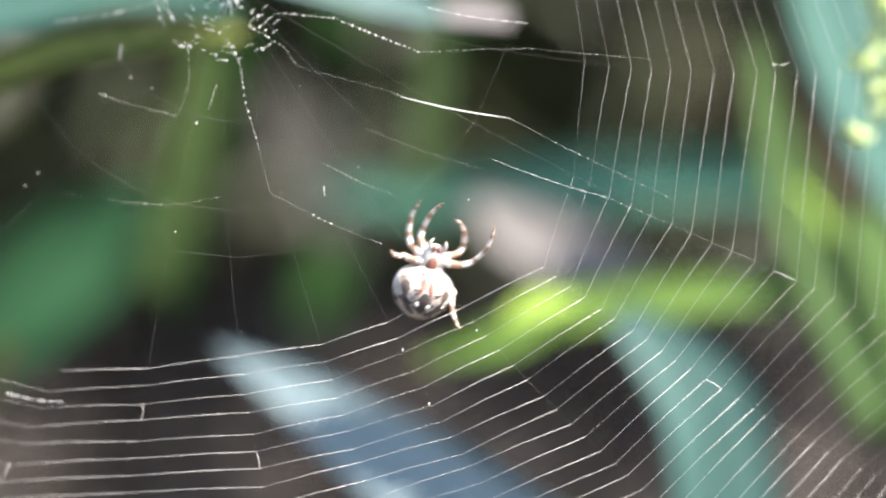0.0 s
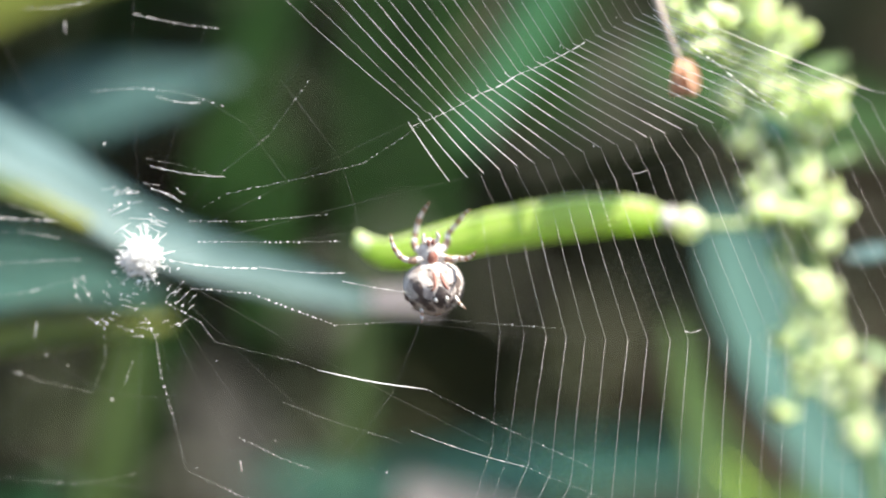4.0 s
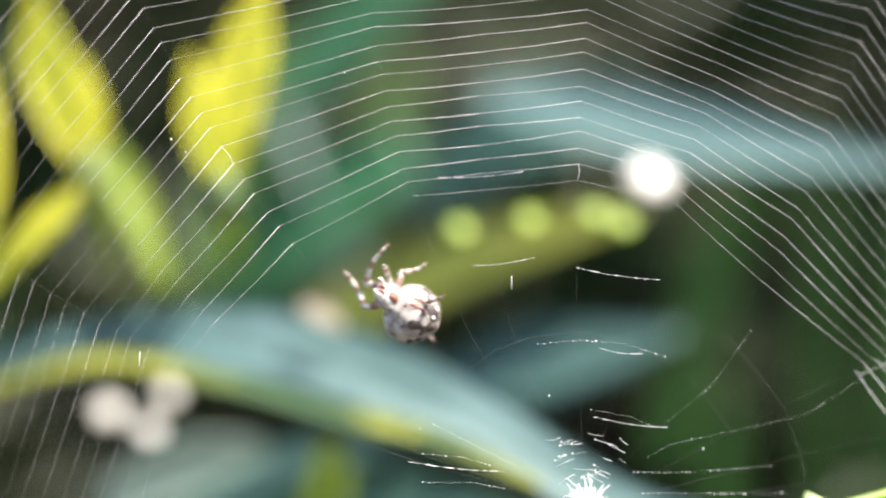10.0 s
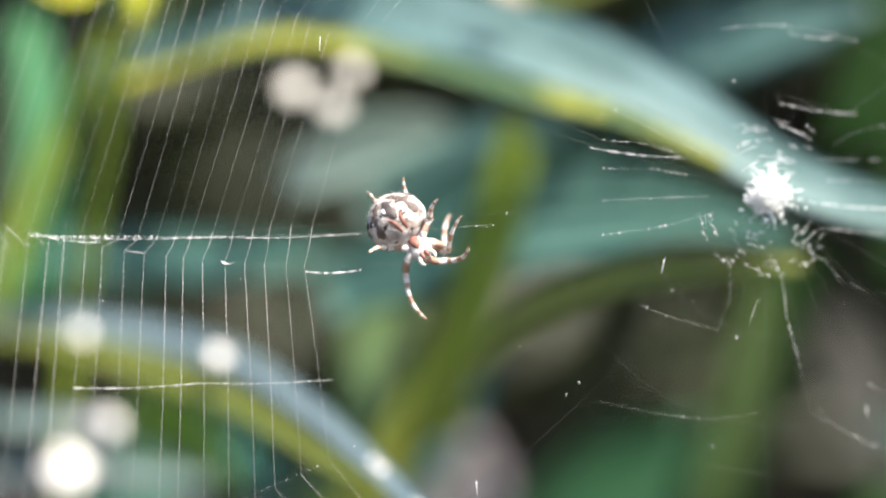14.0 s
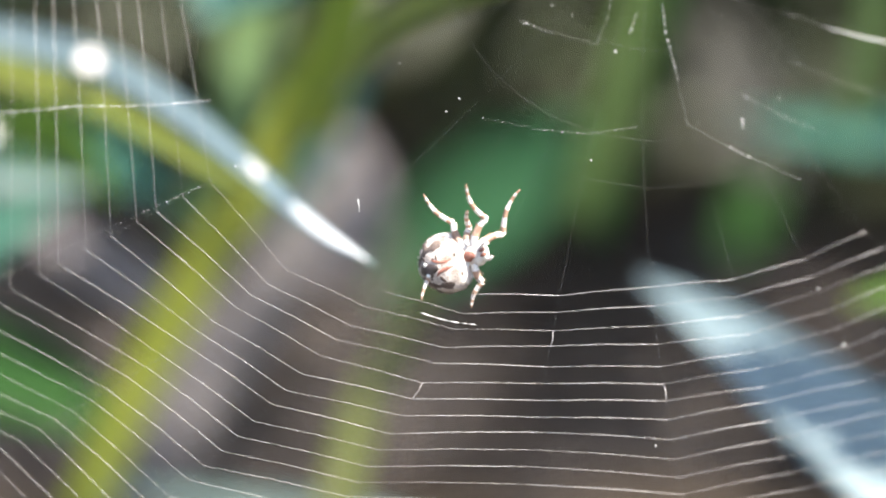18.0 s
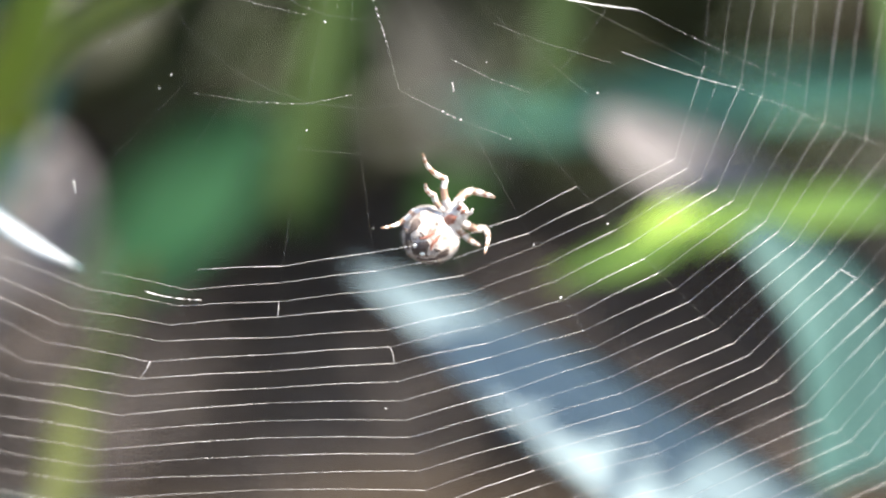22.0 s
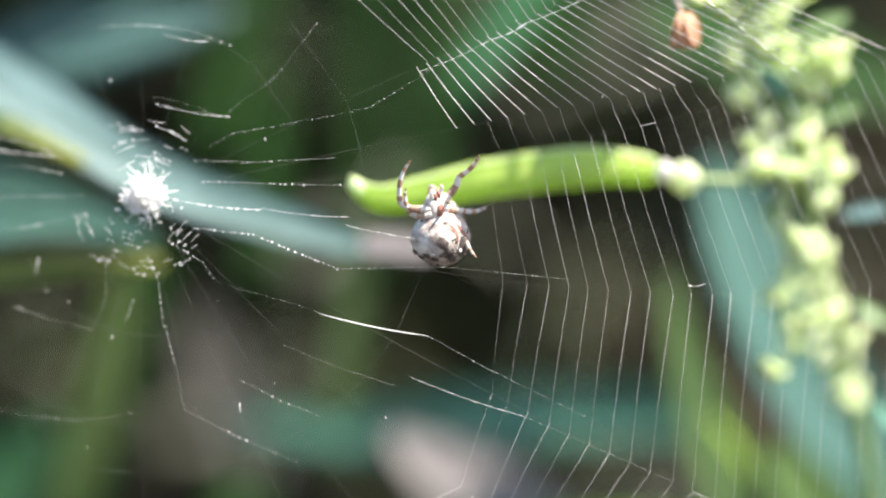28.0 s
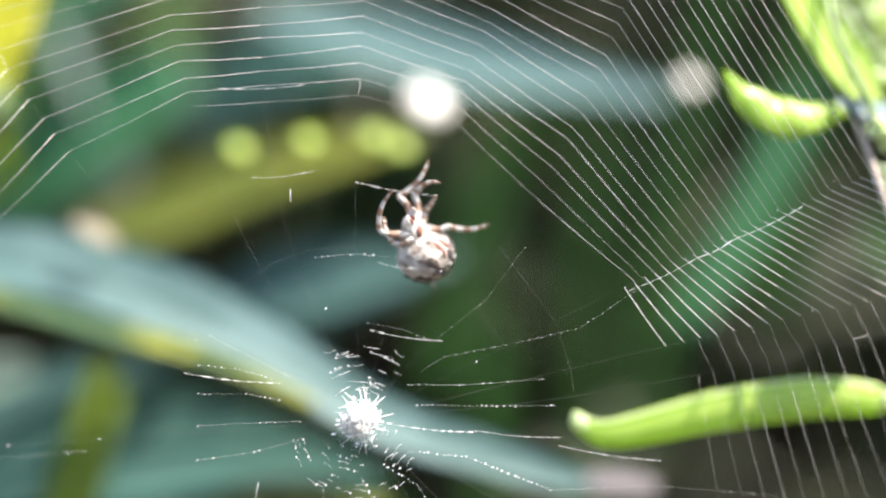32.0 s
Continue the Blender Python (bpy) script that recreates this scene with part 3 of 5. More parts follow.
def flower_stalk():
    rng = random.Random(11)
    top = thing("flower_stalk", "pale green flower stalk with clustered fleshy buds", "flower stalk")
    line = spline([(58, 12, 72), (64, 12, 50), (70, 13, 35), (75, 14, 23), (78, 14, 13), (80.5, 14, 4.5), (82.5, 15, -2), (85.5, 17, -11), (90, 20, -22), (97, 24, -48), (104, 28, -110), (107, 30, -176)], 60)
    stem = mesh("stem", *tube(line, np.linspace(0.55, 1.2, 60), 8), MAT["stem"], top)
    mesh("side_stem", *tube(spline([(56, 16, 65), (55, 8, 50), (58, 5.3, 39.7), (61.1, 5.3, 33.4), (66.9, 6, 28.2), (74, 16, 24)], 16), 0.5, 8), MAT["stem"], top)
    spots = [(75.2, 13.0, 20.6, 3.1), (71.0, 13.0, 18.4, 2.1), (73.8, 13.0, 23.8, 2.4), (77.5, 13.0, 16.5, 2.7), (82.4, 13.0, 16.1, 3.8), (76.5, 13.0, 5.0, 3.4), (82.8, 13.0, 4.2, 2.9), (80.2, 13.0, 9.3, 2.4), (80.0, 10.0, -5.0, 2.2), (82.4, 14.0, -10.0, 1.8),
             (85.3, 18.0, -14.0, 3.2), (88.4, 20.0, -19.0, 3.1), (69.5, 13.0, 24.9, 2.2), (77.9, 13.0, 26.0, 2.8), (58.2, -3.8, 33.4, 2.2), (59.3, -3.8, 26.0, 2.1), (58.7, -3.8, 28.0, 2.0), (61.2, -3.8, 23.4, 2.2), (63.1, -3.8, 25.6, 2.7),
             (73.2, 13.0, 32.3, 3.4), (73.4, 13.0, 20.8, 2.0), (62.6, -3.8, 30.5, 2.2), (74.3, 13.0, 27.2, 3.1), (70.1, 13.0, 36.5, 2.8), (57.8, 13.0, 48.5, 3.1), (53.7, 13.0, 51.7, 2.2), (60.5, 13.0, 44.3, 2.8), (59.3, 13.0, 54.1, 3.1),
             (62.0, 13.0, 49.9, 3.1), (65.1, 13.0, 44.1, 2.7), (66.0, 13.0, 40.0, 2.5), (82.5, 12.0, 1.5, 2.2), (84.0, 16.0, -7.0, 2.1), (90.0, 20.0, -24.0, 2.5)]
    spots += [(74.0 + 1.6 * math.sin(2.3 * i), 13.0, 26.0 - 2.6 * i, 1.7 + 0.5 * math.sin(1.7 * i)) for i in range(8)] + [(79.5 + 1.4 * math.sin(1.9 * i), 15.0, 6.5 - 3.0 * i, 1.6 + 0.5 * math.sin(2.1 * i)) for i in range(10)]
    for x, y, z, s in spots:
        if y < 0:
            x, y, z = x * 1.045, y + 8.8, z * 1.045
        p = Vector((x, y, z))
        near = min(line, key=lambda q: (Vector(q) - p).length)
        bud = mesh("bud", *egg_cluster(rng, (x, y, z), s * 0.3, 20, s * 1.05), MAT["bud"], top, "cluster of pale yellow-green buds")
        if (Vector(near) - p).length > 1.2:
            mesh("bud_stalk", *tube([near, (p + Vector(near)) / 2 + Vector((0, 0, 0.3)), p], 0.22, 6), MAT["stem"], bud)
    # leaf-like bracts near the top
    v, f, mid, w = blade([(49, 10, 59, 1.6), (53, 10, 51.5, 3.4), (57.5, 10, 44, 3.6), (62, 10, 37, 0.4)], 20, 0.2, seed=1)
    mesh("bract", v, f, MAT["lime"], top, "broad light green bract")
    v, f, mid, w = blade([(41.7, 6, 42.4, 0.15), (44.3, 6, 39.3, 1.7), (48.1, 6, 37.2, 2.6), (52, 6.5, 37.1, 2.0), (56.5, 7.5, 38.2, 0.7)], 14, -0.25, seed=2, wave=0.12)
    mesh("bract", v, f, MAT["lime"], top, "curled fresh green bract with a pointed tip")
    v, f, mid, w = blade([(55, 6, 39, 0.5), (58.5, 6.5, 37.8, 1.5), (63, 9, 38.4, 0.8)], 20, 0.2, seed=3)
    mesh("bract", v, f, MAT["glaucous_pale"], top, "small pale blue bract")
    # narrow leaves that stand between the buds
    for i, (x, z, turn, size, mat) in enumerate([(76.5, 22, 60, 5.5, "glaucous_mid"), (80, 21, 25, 6.5, "pale_green"), (78.5, 13.5, 150, 5.5, "sea_green"), (82.5, 10.5, 20, 5.0, "pale_green"), (79, 1, 215, 4.5, "pale_green"), (85.5, -1, 10, 5.5, "glaucous_mid"),
                                                  (83.5, -8, 230, 4.0, "green_light"), (88, -12, 330, 5.5, "pale_green"), (87, -18, 215, 4.5, "green_light"), (91, -24, 300, 5.0, "sea_green"), (71.5, 31, 30, 6.0, "pale_green"), (68.5, 37, 10, 6.5, "glaucous_mid")]):
        a = radians(turn)
        c, d = np.array([x, 13.5 + 1.5 * math.sin(i * 2.1), z]), np.array([math.cos(a), -0.25, math.sin(a)])
        ends = [c, c + d * size * 0.4, c + d * size * 0.75, c + d * size]
        v, f, mid, w = blade([(*q, k * size) for q, k in zip(ends, (0.06, 0.2, 0.17, 0.03))], 25, 0.3, n=14, across=6, seed=70 + i, wave=0.15)
        mesh("leaflet", v, f, MAT[mat], top, "narrow fresh green leaflet")
    # an unseen small leaf, added high on the stalk in the sun to shade part of the web
    v, f, mid, w = blade([(73.5, -15, 58.5, 0.8), (72.2, -15, 55.0, 3.3), (70.0, -15, 49.6, 3.9), (67.4, -15, 44.1, 3.6), (65.2, -15, 40.1, 1.4)], 6, 0.1, seed=5, wave=0.25)
    mesh("bract", v, f, MAT["lime_dark"], top, "small unseen bract added to shade part of the web")
    mesh("shade_bract_stalk", *tube(spline([(73.5, -15, 58.5), (74, -6, 62), (67, 6, 60), (61.5, 12, 58)], 12), 0.25, 6), MAT["stem"], top)
    return top


flower_stalk()


def seed_pod():
    top = thing("seed_pod", "bright lime-green pod on a thin stalk, lit by the sun", "seed pod")
    line = spline([(24.3, 12, 2.2), (25.6, 12, 0.9), (28.3, 12, 0.0), (33.5, 12, 0.9), (40.3, 12, 2.5), (47.2, 12, 3.6), (54.2, 12, 4.3), (59.8, 12, 4.1), (62.4, 12, 3.5)], 40)
    rad = np.interp(np.linspace(0, 1, 40), [0, 0.04, 0.12, 0.3, 0.5, 0.7, 0.88, 1], [0.35, 0.85, 1.15, 1.85, 2.35, 2.55, 1.9, 0.9])
    v, f = tube(line, rad, 14)
    v = [(x, 12 + (y - 12) * 0.55, z) for x, y, z in v]
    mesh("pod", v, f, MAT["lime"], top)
    # pale strip and tip carry the pod's sun highlights in their colour
    mesh("pod_highlight", *tube([(x, 12 - 0.5 * r, z + 0.86 * r) for (x, y, z), r in zip(line, rad)], 0.16, 6), MAT["bud"], top, "pale seam along the upper edge")
    mesh("pod_tip", *tube([(x, y - 0.12, z) for x, y, z in line[:7]], [0.3, 0.72, 0.95, 1.02, 1.0, 0.85, 0.4], 10), MAT["bud"], top, "pale curled tip")
    mesh("flower_rest", *ball((62.2, 11.2, 3.9), (1.25, 1.1, 1.25), 8, 10, 0.08, random.Random(1)), MAT["white"], top, "white dried flower rest")
    mesh("calyx", *ball((65.0, 12, 3.2), (1.9, 1.5, 1.9), 8, 12, 0.1, random.Random(2)), MAT["bud"], top)
    mesh("stalk", *tube(spline([(65, 12, 3.2), (72, 12.3, 3), (80.4, 14, 4.5)], 12), 0.6, 8), MAT["stem"], top)
    return top


seed_pod()


def yellow_flower(name_label, petals, base, stalk):
    top = thing("yellow_flower", name_label, "flower", "yellow flowers")
    for i, path in enumerate(petals):
        v, f, mid, w = blade(path, 5, 0.12, seed=40 + i, wave=0.05)
        mesh("petal", v, f, MAT["yellow"], top)
    mesh("calyx", *ball(base, (2.6, 2.2, 4.2), 10, 12, 0.08, random.Random(4)), MAT["olive_edge"], top)
    mesh("stalk", *tube(spline(stalk, 20), 1.3, 8), MAT["yellow_green"], top)
    return top


yellow_flower("open yellow flower with long narrow petals", [
    [(-83.1, 30, 29, 1.4), (-81.6, 30, 41, 3.6), (-81.8, 31, 52, 3.2), (-82, 33, 61, 0.5)], [(-80, 30, 29.5, 0.9), (-74.5, 29, 35.6, 2.2), (-70, 29, 40, 2.2), (-67, 29, 42.8, 0.5)],
    [(-84, 29, 31, 1.0), (-83.2, 28, 27, 2.8), (-83.7, 28, 22.5, 0.5)], [(-85, 30, 29, 1.6), (-91, 30, 34, 3.6), (-98, 30, 37, 2.6), (-104, 31, 38, 0.5)],
    [(-87, 29, 30, 1.6), (-93, 28, 28, 3.0), (-101, 28, 30, 0.6)]], (-87, 31, 24), [(-87.5, 32, 22), (-91, 38, 8), (-97, 44, -10), (-104, 52, -40), (-108, 60, -175)])
yellow_flower("yellow flower half hidden by grass", [
    [(-49, 34, 44, 1.5), (-48, 34, 53, 4.0), (-46, 34, 63, 4.0), (-44, 34, 72, 0.6)], [(-50, 33, 45, 1.2), (-52, 33, 53, 2.6), (-53.5, 33, 62, 0.5)]],
    (-49.3, 35, 43), [(-49.3, 36, 42), (-53, 60, 40), (-72, 150, 48), (-110, 320, 60)])
yellow_flower("yellow flower bud on a bent stalk", [
    [(-68, 34, 47, 1.5), (-71, 34, 55, 3.6), (-74, 34, 63, 3.4), (-76, 34, 72, 0.5)], [(-67, 34, 47, 1.2), (-67.5, 34, 54, 2.4), (-69, 34, 62, 0.5)]],
    (-67.5, 35, 46), [(-67.5, 36, 44), (-71, 60, 42), (-92, 150, 50), (-135, 320, 65)])


# a flat disc turned to the sun, modelled in place of a glint
def floret(at, size, mat, label, group):
    rng = random.Random(int(at[0] * 7 + at[2]))
    top = thing("floret", label, "floret", group)
    face = (SUN_FROM + Vector((0, -1, 0))).normalized()
    turn = face.to_track_quat("Z", "Y")

    def laid(shape):
        return [Vector(at) + turn @ Vector(v) for v in shape[0]], shape[1]

    mesh("head", *laid(ball((0, 0, 0), (size, size, size * 0.3), 8, 14, 0.08, rng)), MAT[mat], top)
    mesh("glint_rim", *laid(joined([ball((size * 0.8 * math.cos(a), size * 0.8 * math.sin(a), 0.05), (size * 0.4, size * 0.4, size * 0.2), 5, 7) for a in np.linspace(0, 5.2, 6)])), MAT[mat], top)


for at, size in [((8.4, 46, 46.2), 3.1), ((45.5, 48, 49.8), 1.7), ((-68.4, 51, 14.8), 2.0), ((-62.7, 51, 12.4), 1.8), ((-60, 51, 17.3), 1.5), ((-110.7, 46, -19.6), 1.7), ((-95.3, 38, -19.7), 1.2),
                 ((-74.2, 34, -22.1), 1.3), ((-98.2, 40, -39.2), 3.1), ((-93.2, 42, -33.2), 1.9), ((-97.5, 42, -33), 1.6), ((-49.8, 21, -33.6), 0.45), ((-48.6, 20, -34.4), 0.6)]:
    floret(at, size, "white", "tiny white disc standing for a sun glint on a leaf", "white florets")
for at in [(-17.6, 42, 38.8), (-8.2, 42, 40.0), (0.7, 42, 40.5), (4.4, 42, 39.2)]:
    floret(at, 1.5, "spot", "tiny yellow-green disc standing for a sun glint on a leaf's edge", "yellow-green florets")


def twig():
    top = thing("dry_twig", "thin reddish dry twig hung with silk", "twig")
    mesh("shoot", *tube(spline([(57.5, 8, 38), (58.2, 5, 33), (59.4, 2.3, 26.2), (60.5, 2, 23), (61.3, 2, 21.8)], 30), np.linspace(0.5, 0.3, 30), 7), MAT["twig"], top)
    for x0, x1, w in [(61.0, 60.2, 0.9), (61.3, 61.2, 1.2), (61.6, 62.4, 1.1)]:
        v, f, mid, wd = blade([(x0, 1.6, 22.1, 0.4), ((x0 + x1) / 2, 1.2, 20.6, w), (x1, 1.4, 18.8, w * 0.8), (x1 - 0.2, 1.6, 17.9, 0.2)], 20, 0.3, n=12, across=6)
        mesh("petal", v, f, MAT["orange"], top, "withered orange petal")
    return top


twig()

# ---- the web ----
def silk_material(name, colour, alpha, rough, uneven=0.0, through=0.5):
    m = bpy.data.materials.new(name)
    m.use_nodes = True
    nt = m.node_tree
    bsdf = nt.nodes["Principled BSDF"]
    bsdf.inputs["Base Color"].default_value = (*colour, 1)
    bsdf.inputs["Roughness"].default_value = rough
    bsdf.inputs["Specular IOR Level"].default_value = 0.7
    tr = nt.nodes.new("ShaderNodeBsdfTranslucent")
    tr.inputs["Color"].default_value = (*colour, 1)
    mix = nt.nodes.new("ShaderNodeMixShader")
    mix.inputs["Fac"].default_value = through
    nt.links.new(bsdf.outputs[0], mix.inputs[1])
    nt.links.new(tr.outputs[0], mix.inputs[2])
    clear = nt.nodes.new("ShaderNodeBsdfTransparent")
    coord = nt.nodes.new("ShaderNodeTexCoord")
    tex = nt.nodes.new("ShaderNodeTexNoise")
    tex.inputs["Scale"].default_value = 130
    tex.inputs["Detail"].default_value = 3
    nt.links.new(coord.outputs["Object"], tex.inputs["Vector"])
    rng = nt.nodes.new("ShaderNodeMapRange")
    rng.inputs["From Min"].default_value, rng.inputs["From Max"].default_value = 0.3, 0.7
    rng.inputs["To Min"].default_value, rng.inputs["To Max"].default_value = alpha * 0.55, min(1, alpha * 1.4)
    nt.links.new(tex.outputs["Fac"], rng.inputs["Value"])
    out = nt.nodes.new("ShaderNodeMixShader")
    geo = nt.nodes.new("ShaderNodeNewGeometry")
    vary = nt.nodes.new("ShaderNodeMapRange")
    vary.inputs["To Min"].default_value, vary.inputs["To Max"].default_value = 1.0 - uneven, 1.0
    nt.links.new(geo.outputs["Random Per Island"], vary.inputs["Value"])
    times = nt.nodes.new("ShaderNodeMath")
    times.operation = "MULTIPLY"
    nt.links.new(rng.outputs[0], times.inputs[0])
    nt.links.new(vary.outputs[0], times.inputs[1])
    nt.links.new(times.outputs[0], out.inputs["Fac"])
    nt.links.new(clear.outputs[0], out.inputs[1])
    nt.links.new(mix.outputs[0], out.inputs[2])
    nt.links.new(out.outputs[0], nt.nodes["Material Output"].inputs["Surface"])
    return m


SILK = silk_material("capture_silk", (0.95, 0.92, 0.92), 1.35, 0.25, 0.65, through=0.25)
DRY = silk_material("dry_silk", (0.8, 0.8, 0.8), 0.045, 0.3)
GLINT = silk_material("shining_silk", (0.95, 0.95, 0.95), 1.3, 0.25, through=0.3)
TUFT = silk_material("white_silk_tuft", (0.95, 0.95, 0.95), 1.8, 0.35, through=0.15)

# each spoke: its angle, where the capture spiral begins on it, the spiral's spacing, and how its angle drifts outwards
SPOKES_LOW = [(13.5, 37.1, 1.98, -0.02), (7.6, 38.1, 2.0, 0.09), (347.6, 41.0, 2.4, 0.15), (331.0, 44.0, 2.65, 0.05), (318.0, 47.4, 2.15, 0.1), (305.5, 44.6, 2.35, 0.12), (295.3, 43.9, 2.2, 0.05),
              (284.3, 43.8, 2.08, 0.05), (272.0, 43.8, 2.2, 0.12), (258.2, 45.7, 2.05, 0.05), (246.2, 49.0, 2.4, -0.1), (235.5, 51.5, 2.75, -0.12), (225.5, 54.6, 2.55, -0.13), (212.0, 54.4, 3.35, -0.04), (189.5, 50.0, 2.35, -0.18)]
SPOKES_HIGH = [(184.2, 48.9, 2.3, 0.0), (160.6, 45.8, 2.15, -0.14), (154.0, 44.0, 2.1, -0.32), (138.0, 41.9, 2.3, -0.2), (118.4, 39.6, 1.8, -0.27), (107.0, 37.2, 1.75, -0.3), (90.4, 36.7, 1.8, -0.08), (73.2, 35.5, 1.5, -0.08),
               (51.8, 32.0, 1.8, 0.24), (26.6, 34.4, 1.25, -0.03)]
SPOKES = SPOKES_LOW + SPOKES_HIGH


def dished(x, y, z):
    """The web hangs in the wind like a shallow bowl: a place on it, from the flat one."""
    d = np.array([x, y + 196.0, z])
    turn = math.acos(d[1] / np.linalg.norm(d))
    return d * (math.cos(turn) / math.cos(0.4 * turn)) - np.array([0, 196.0, 0])


def on_web(angle, r, rise=0.0):
    a = radians(angle)
    return dished(r * math.cos(a), 0.4 * math.sin(2 * a) * r / 60 + rise, r * math.sin(a))


def beaded(points, rng, step=0.6, size=0.066, line=0.0045):
    """A silk line set with tiny drops that also stand for its glints, in clumps: points of x, z."""
    row = np.array([(x, -0.05, z) for x, z in points])
    seg = np.linalg.norm(np.diff(row, axis=0), axis=1)
    along = np.concatenate([[0], np.cumsum(seg)])

    def spot(u):
        return dished(*[float(np.interp(u, along, row[:, k])) for k in range(3)])

    pieces = [tube([spot(u) for u in sorted(list(along) + list(np.linspace(0, along[-1], 9)[1:-1]))], line, 4)]
    u, clump = 0.0, 1.0
    while u < along[-1]:
        if rng.random() < 0.16:
            clump = rng.choice((0.0, 0.45, 0.8, 1.0, 1.3))
        if clump and rng.random() < 0.85:
            s = size * clump * rng.uniform(0.55, 1.15)
            pieces.append(ball(tuple(spot(u) + np.array([0, 0, rng.gauss(0, 0.03)])), (s * rng.uniform(1.0, 1.9), s, s), 4, 5))
        u += step * rng.uniform(0.6, 1.5)
    return joined(pieces)


def shining(a, b, r, rng, whole):
    """Pieces of a fixed sun glint on a thread from a to b (x, z): one dash, or several with gaps and drops."""
    long = math.hypot(b[0] - a[0], b[1] - a[1])

    def spot(u):
        return dished((1 - u) * a[0] + u * b[0], -0.1, (1 - u) * a[1] + u * b[1] - 0.25 * math.sin(math.pi * u))

    pieces = [tube([spot(u) for u in np.linspace(0, 1, 8)], 0.01, 4)]
    u = 0.0
    while u < 0.995:
        e = 1.0 if whole else min(1.0, u + rng.uniform(0.25, 1.6) / long)
        w = r * (1.0 if whole else rng.uniform(0.35, 1.0))
        pieces.append(tube([spot(v) for v in np.linspace(u, e, 6)], [w * 0.35, w * 0.9, w, w * 0.95, w * 0.8, w * 0.3], 5))
        u = e + (0 if whole else rng.uniform(0.05, 0.7) / long)
    return joined(pieces)


def build_web():
    rng = random.Random(5)
    web = thing("orb_web", "sunlit orb web of fine white silk threads", "spider web")
    for ang, r0, step, drift in SPOKES:
        pts = [on_web(ang + drift * (max(r, 20) - r0), r) for r in np.linspace(3, 120, 24)]
        mesh("spoke", *tube(pts, 0.022, 4), DRY, web)
    last = len(SPOKES) - 1
    for k in range(-1, 34):
        pieces = []
        run = []
        for i, (ang, r0, step, drift) in enumerate(SPOKES):
            r = r0 + step * (k + random.Random((k + 1) * 100 + i).uniform(-0.13, 0.13))
            run.append(on_web(ang + drift * (r - r0), r))
        for i in range(last):
            a, b = run[i], run[i + 1]
            if max(np.linalg.norm(a), np.linalg.norm(b)) > 100:
                continue
            # the innermost turns are begun only here and there
            if k < 1 and not (k == -1 and 5 <= i <= 9) and not (k == 0 and (i in (1, 2, 3) or 4 <= i <= 10 or i >= 19)):
                continue
            faint = 0.4 if k < 2 and i < 4 else 0.75 if i < 4 else 0.4 if i in (15, 16) else 0.6 if (k < 2 and i > 9) or i in (14, 16) else 1.0
            thin = 0.8 if np.linalg.norm(b - a) > 18 else 1.0
            pieces.append(tube([a, (a + b) / 2 * 0.998, b], (0.0145 if 9 < i < 14 else 0.0165 if i < 14 else 0.024) * thin * faint * rng.uniform(0.7, 1.25), 4))
        if pieces:
            tagged(mesh("capture_thread", *joined(pieces), SILK, web), kind="stuff")
    # the close sheet between two spokes, whose turns fall steeply
    (a1, r1, s1, d1), (a2, r2, s2, d2) = SPOKES[last], SPOKES[0]
    for k in range(-1, 26):
        q1, q2 = r1 + s1 * (k + rng.uniform(-0.1, 0.1)), r2 + s2 * (k + rng.uniform(-0.1, 0.1))
        a, b = on_web(a1 + d1 * (q1 - r1), q1), on_web(a2 + d2 * (q2 - r2), q2)
        mesh("capture_thread", *tube([a, (a + b) / 2 + np.array([0, 0.1, -0.12]), b], 0.041, 4), SILK, web)
    # short joints where two turns run together on a spoke
    for i, k in [(9, 1), (8, 4), (10, 4), (4, 11), (3, 10), (14, 9), (18, 6), (21, 0), (1, 9)]:
        ang, r0, step, drift = SPOKES[i]
        a, b = [on_web(ang + drift * (r - r0), r) for r in (r0 + step * k, r0 + step * (k + 0.95))]
        mesh("joint_thread", *tube([a, (a + b) / 2 + np.array([0.15, 0, 0]), b], 0.024, 4), SILK, web)
    # the hub: a tuft and a small tangle of short threads
    pieces = []
    # flakes of matted silk that lie towards the sun
    facing = (SUN_FROM + Vector((0, -1, 0))).normalized()
    for i in range(420):
        x, z = rng.gauss(0, 0.95), rng.gauss(0, 0.8)
        lean = (facing + Vector((rng.gauss(0, 0.22), rng.gauss(0, 0.22), rng.gauss(0, 0.22)))).normalized().to_track_quat("Z", "Y")
        w, h = rng.uniform(0.12, 0.42), rng.uniform(0.1, 0.26)
        v, f = ball((0, 0, 0), (w, h, 0.06), 5, 9, 0.25, rng)
        at = Vector((x, -0.9 + 0.35 * math.hypot(x, z) + rng.gauss(0, 0.12), z))
        pieces.append(([tuple(at + lean @ Vector(q)) for q in v], f))
    for i in range(420):
        p = np.array([rng.gauss(0, 0.8), -0.7 + rng.gauss(0, 0.25), rng.gauss(0, 0.7)])
        d = np.array([rng.gauss(0, 1), rng.gauss(0, 0.4), rng.gauss(0, 0.7)])
        d *= rng.uniform(0.3, 0.9) / np.linalg.norm(d)
        pieces.append(tube([p - d, p + np.array([0, 0, rng.uniform(-0.2, 0.2)]), p + d], rng.uniform(0.015, 0.05), 4))
    for i in range(46):
        a, r = rng.choice(SPOKES)[0] + rng.gauss(0, 5), 1.6 + 2.4 * rng.random() ** 1.6
        pieces.append(tube([on_web(a + rng.uniform(-25, 25), 0.6) + np.array([0, -0.5, 0]), on_web(a, r * 0.6) + np.array([0, -0.45 * rng.random(), 0]), on_web(a + rng.uniform(-14, 14), r)], [0.09, 0.055, 0.018], 4))
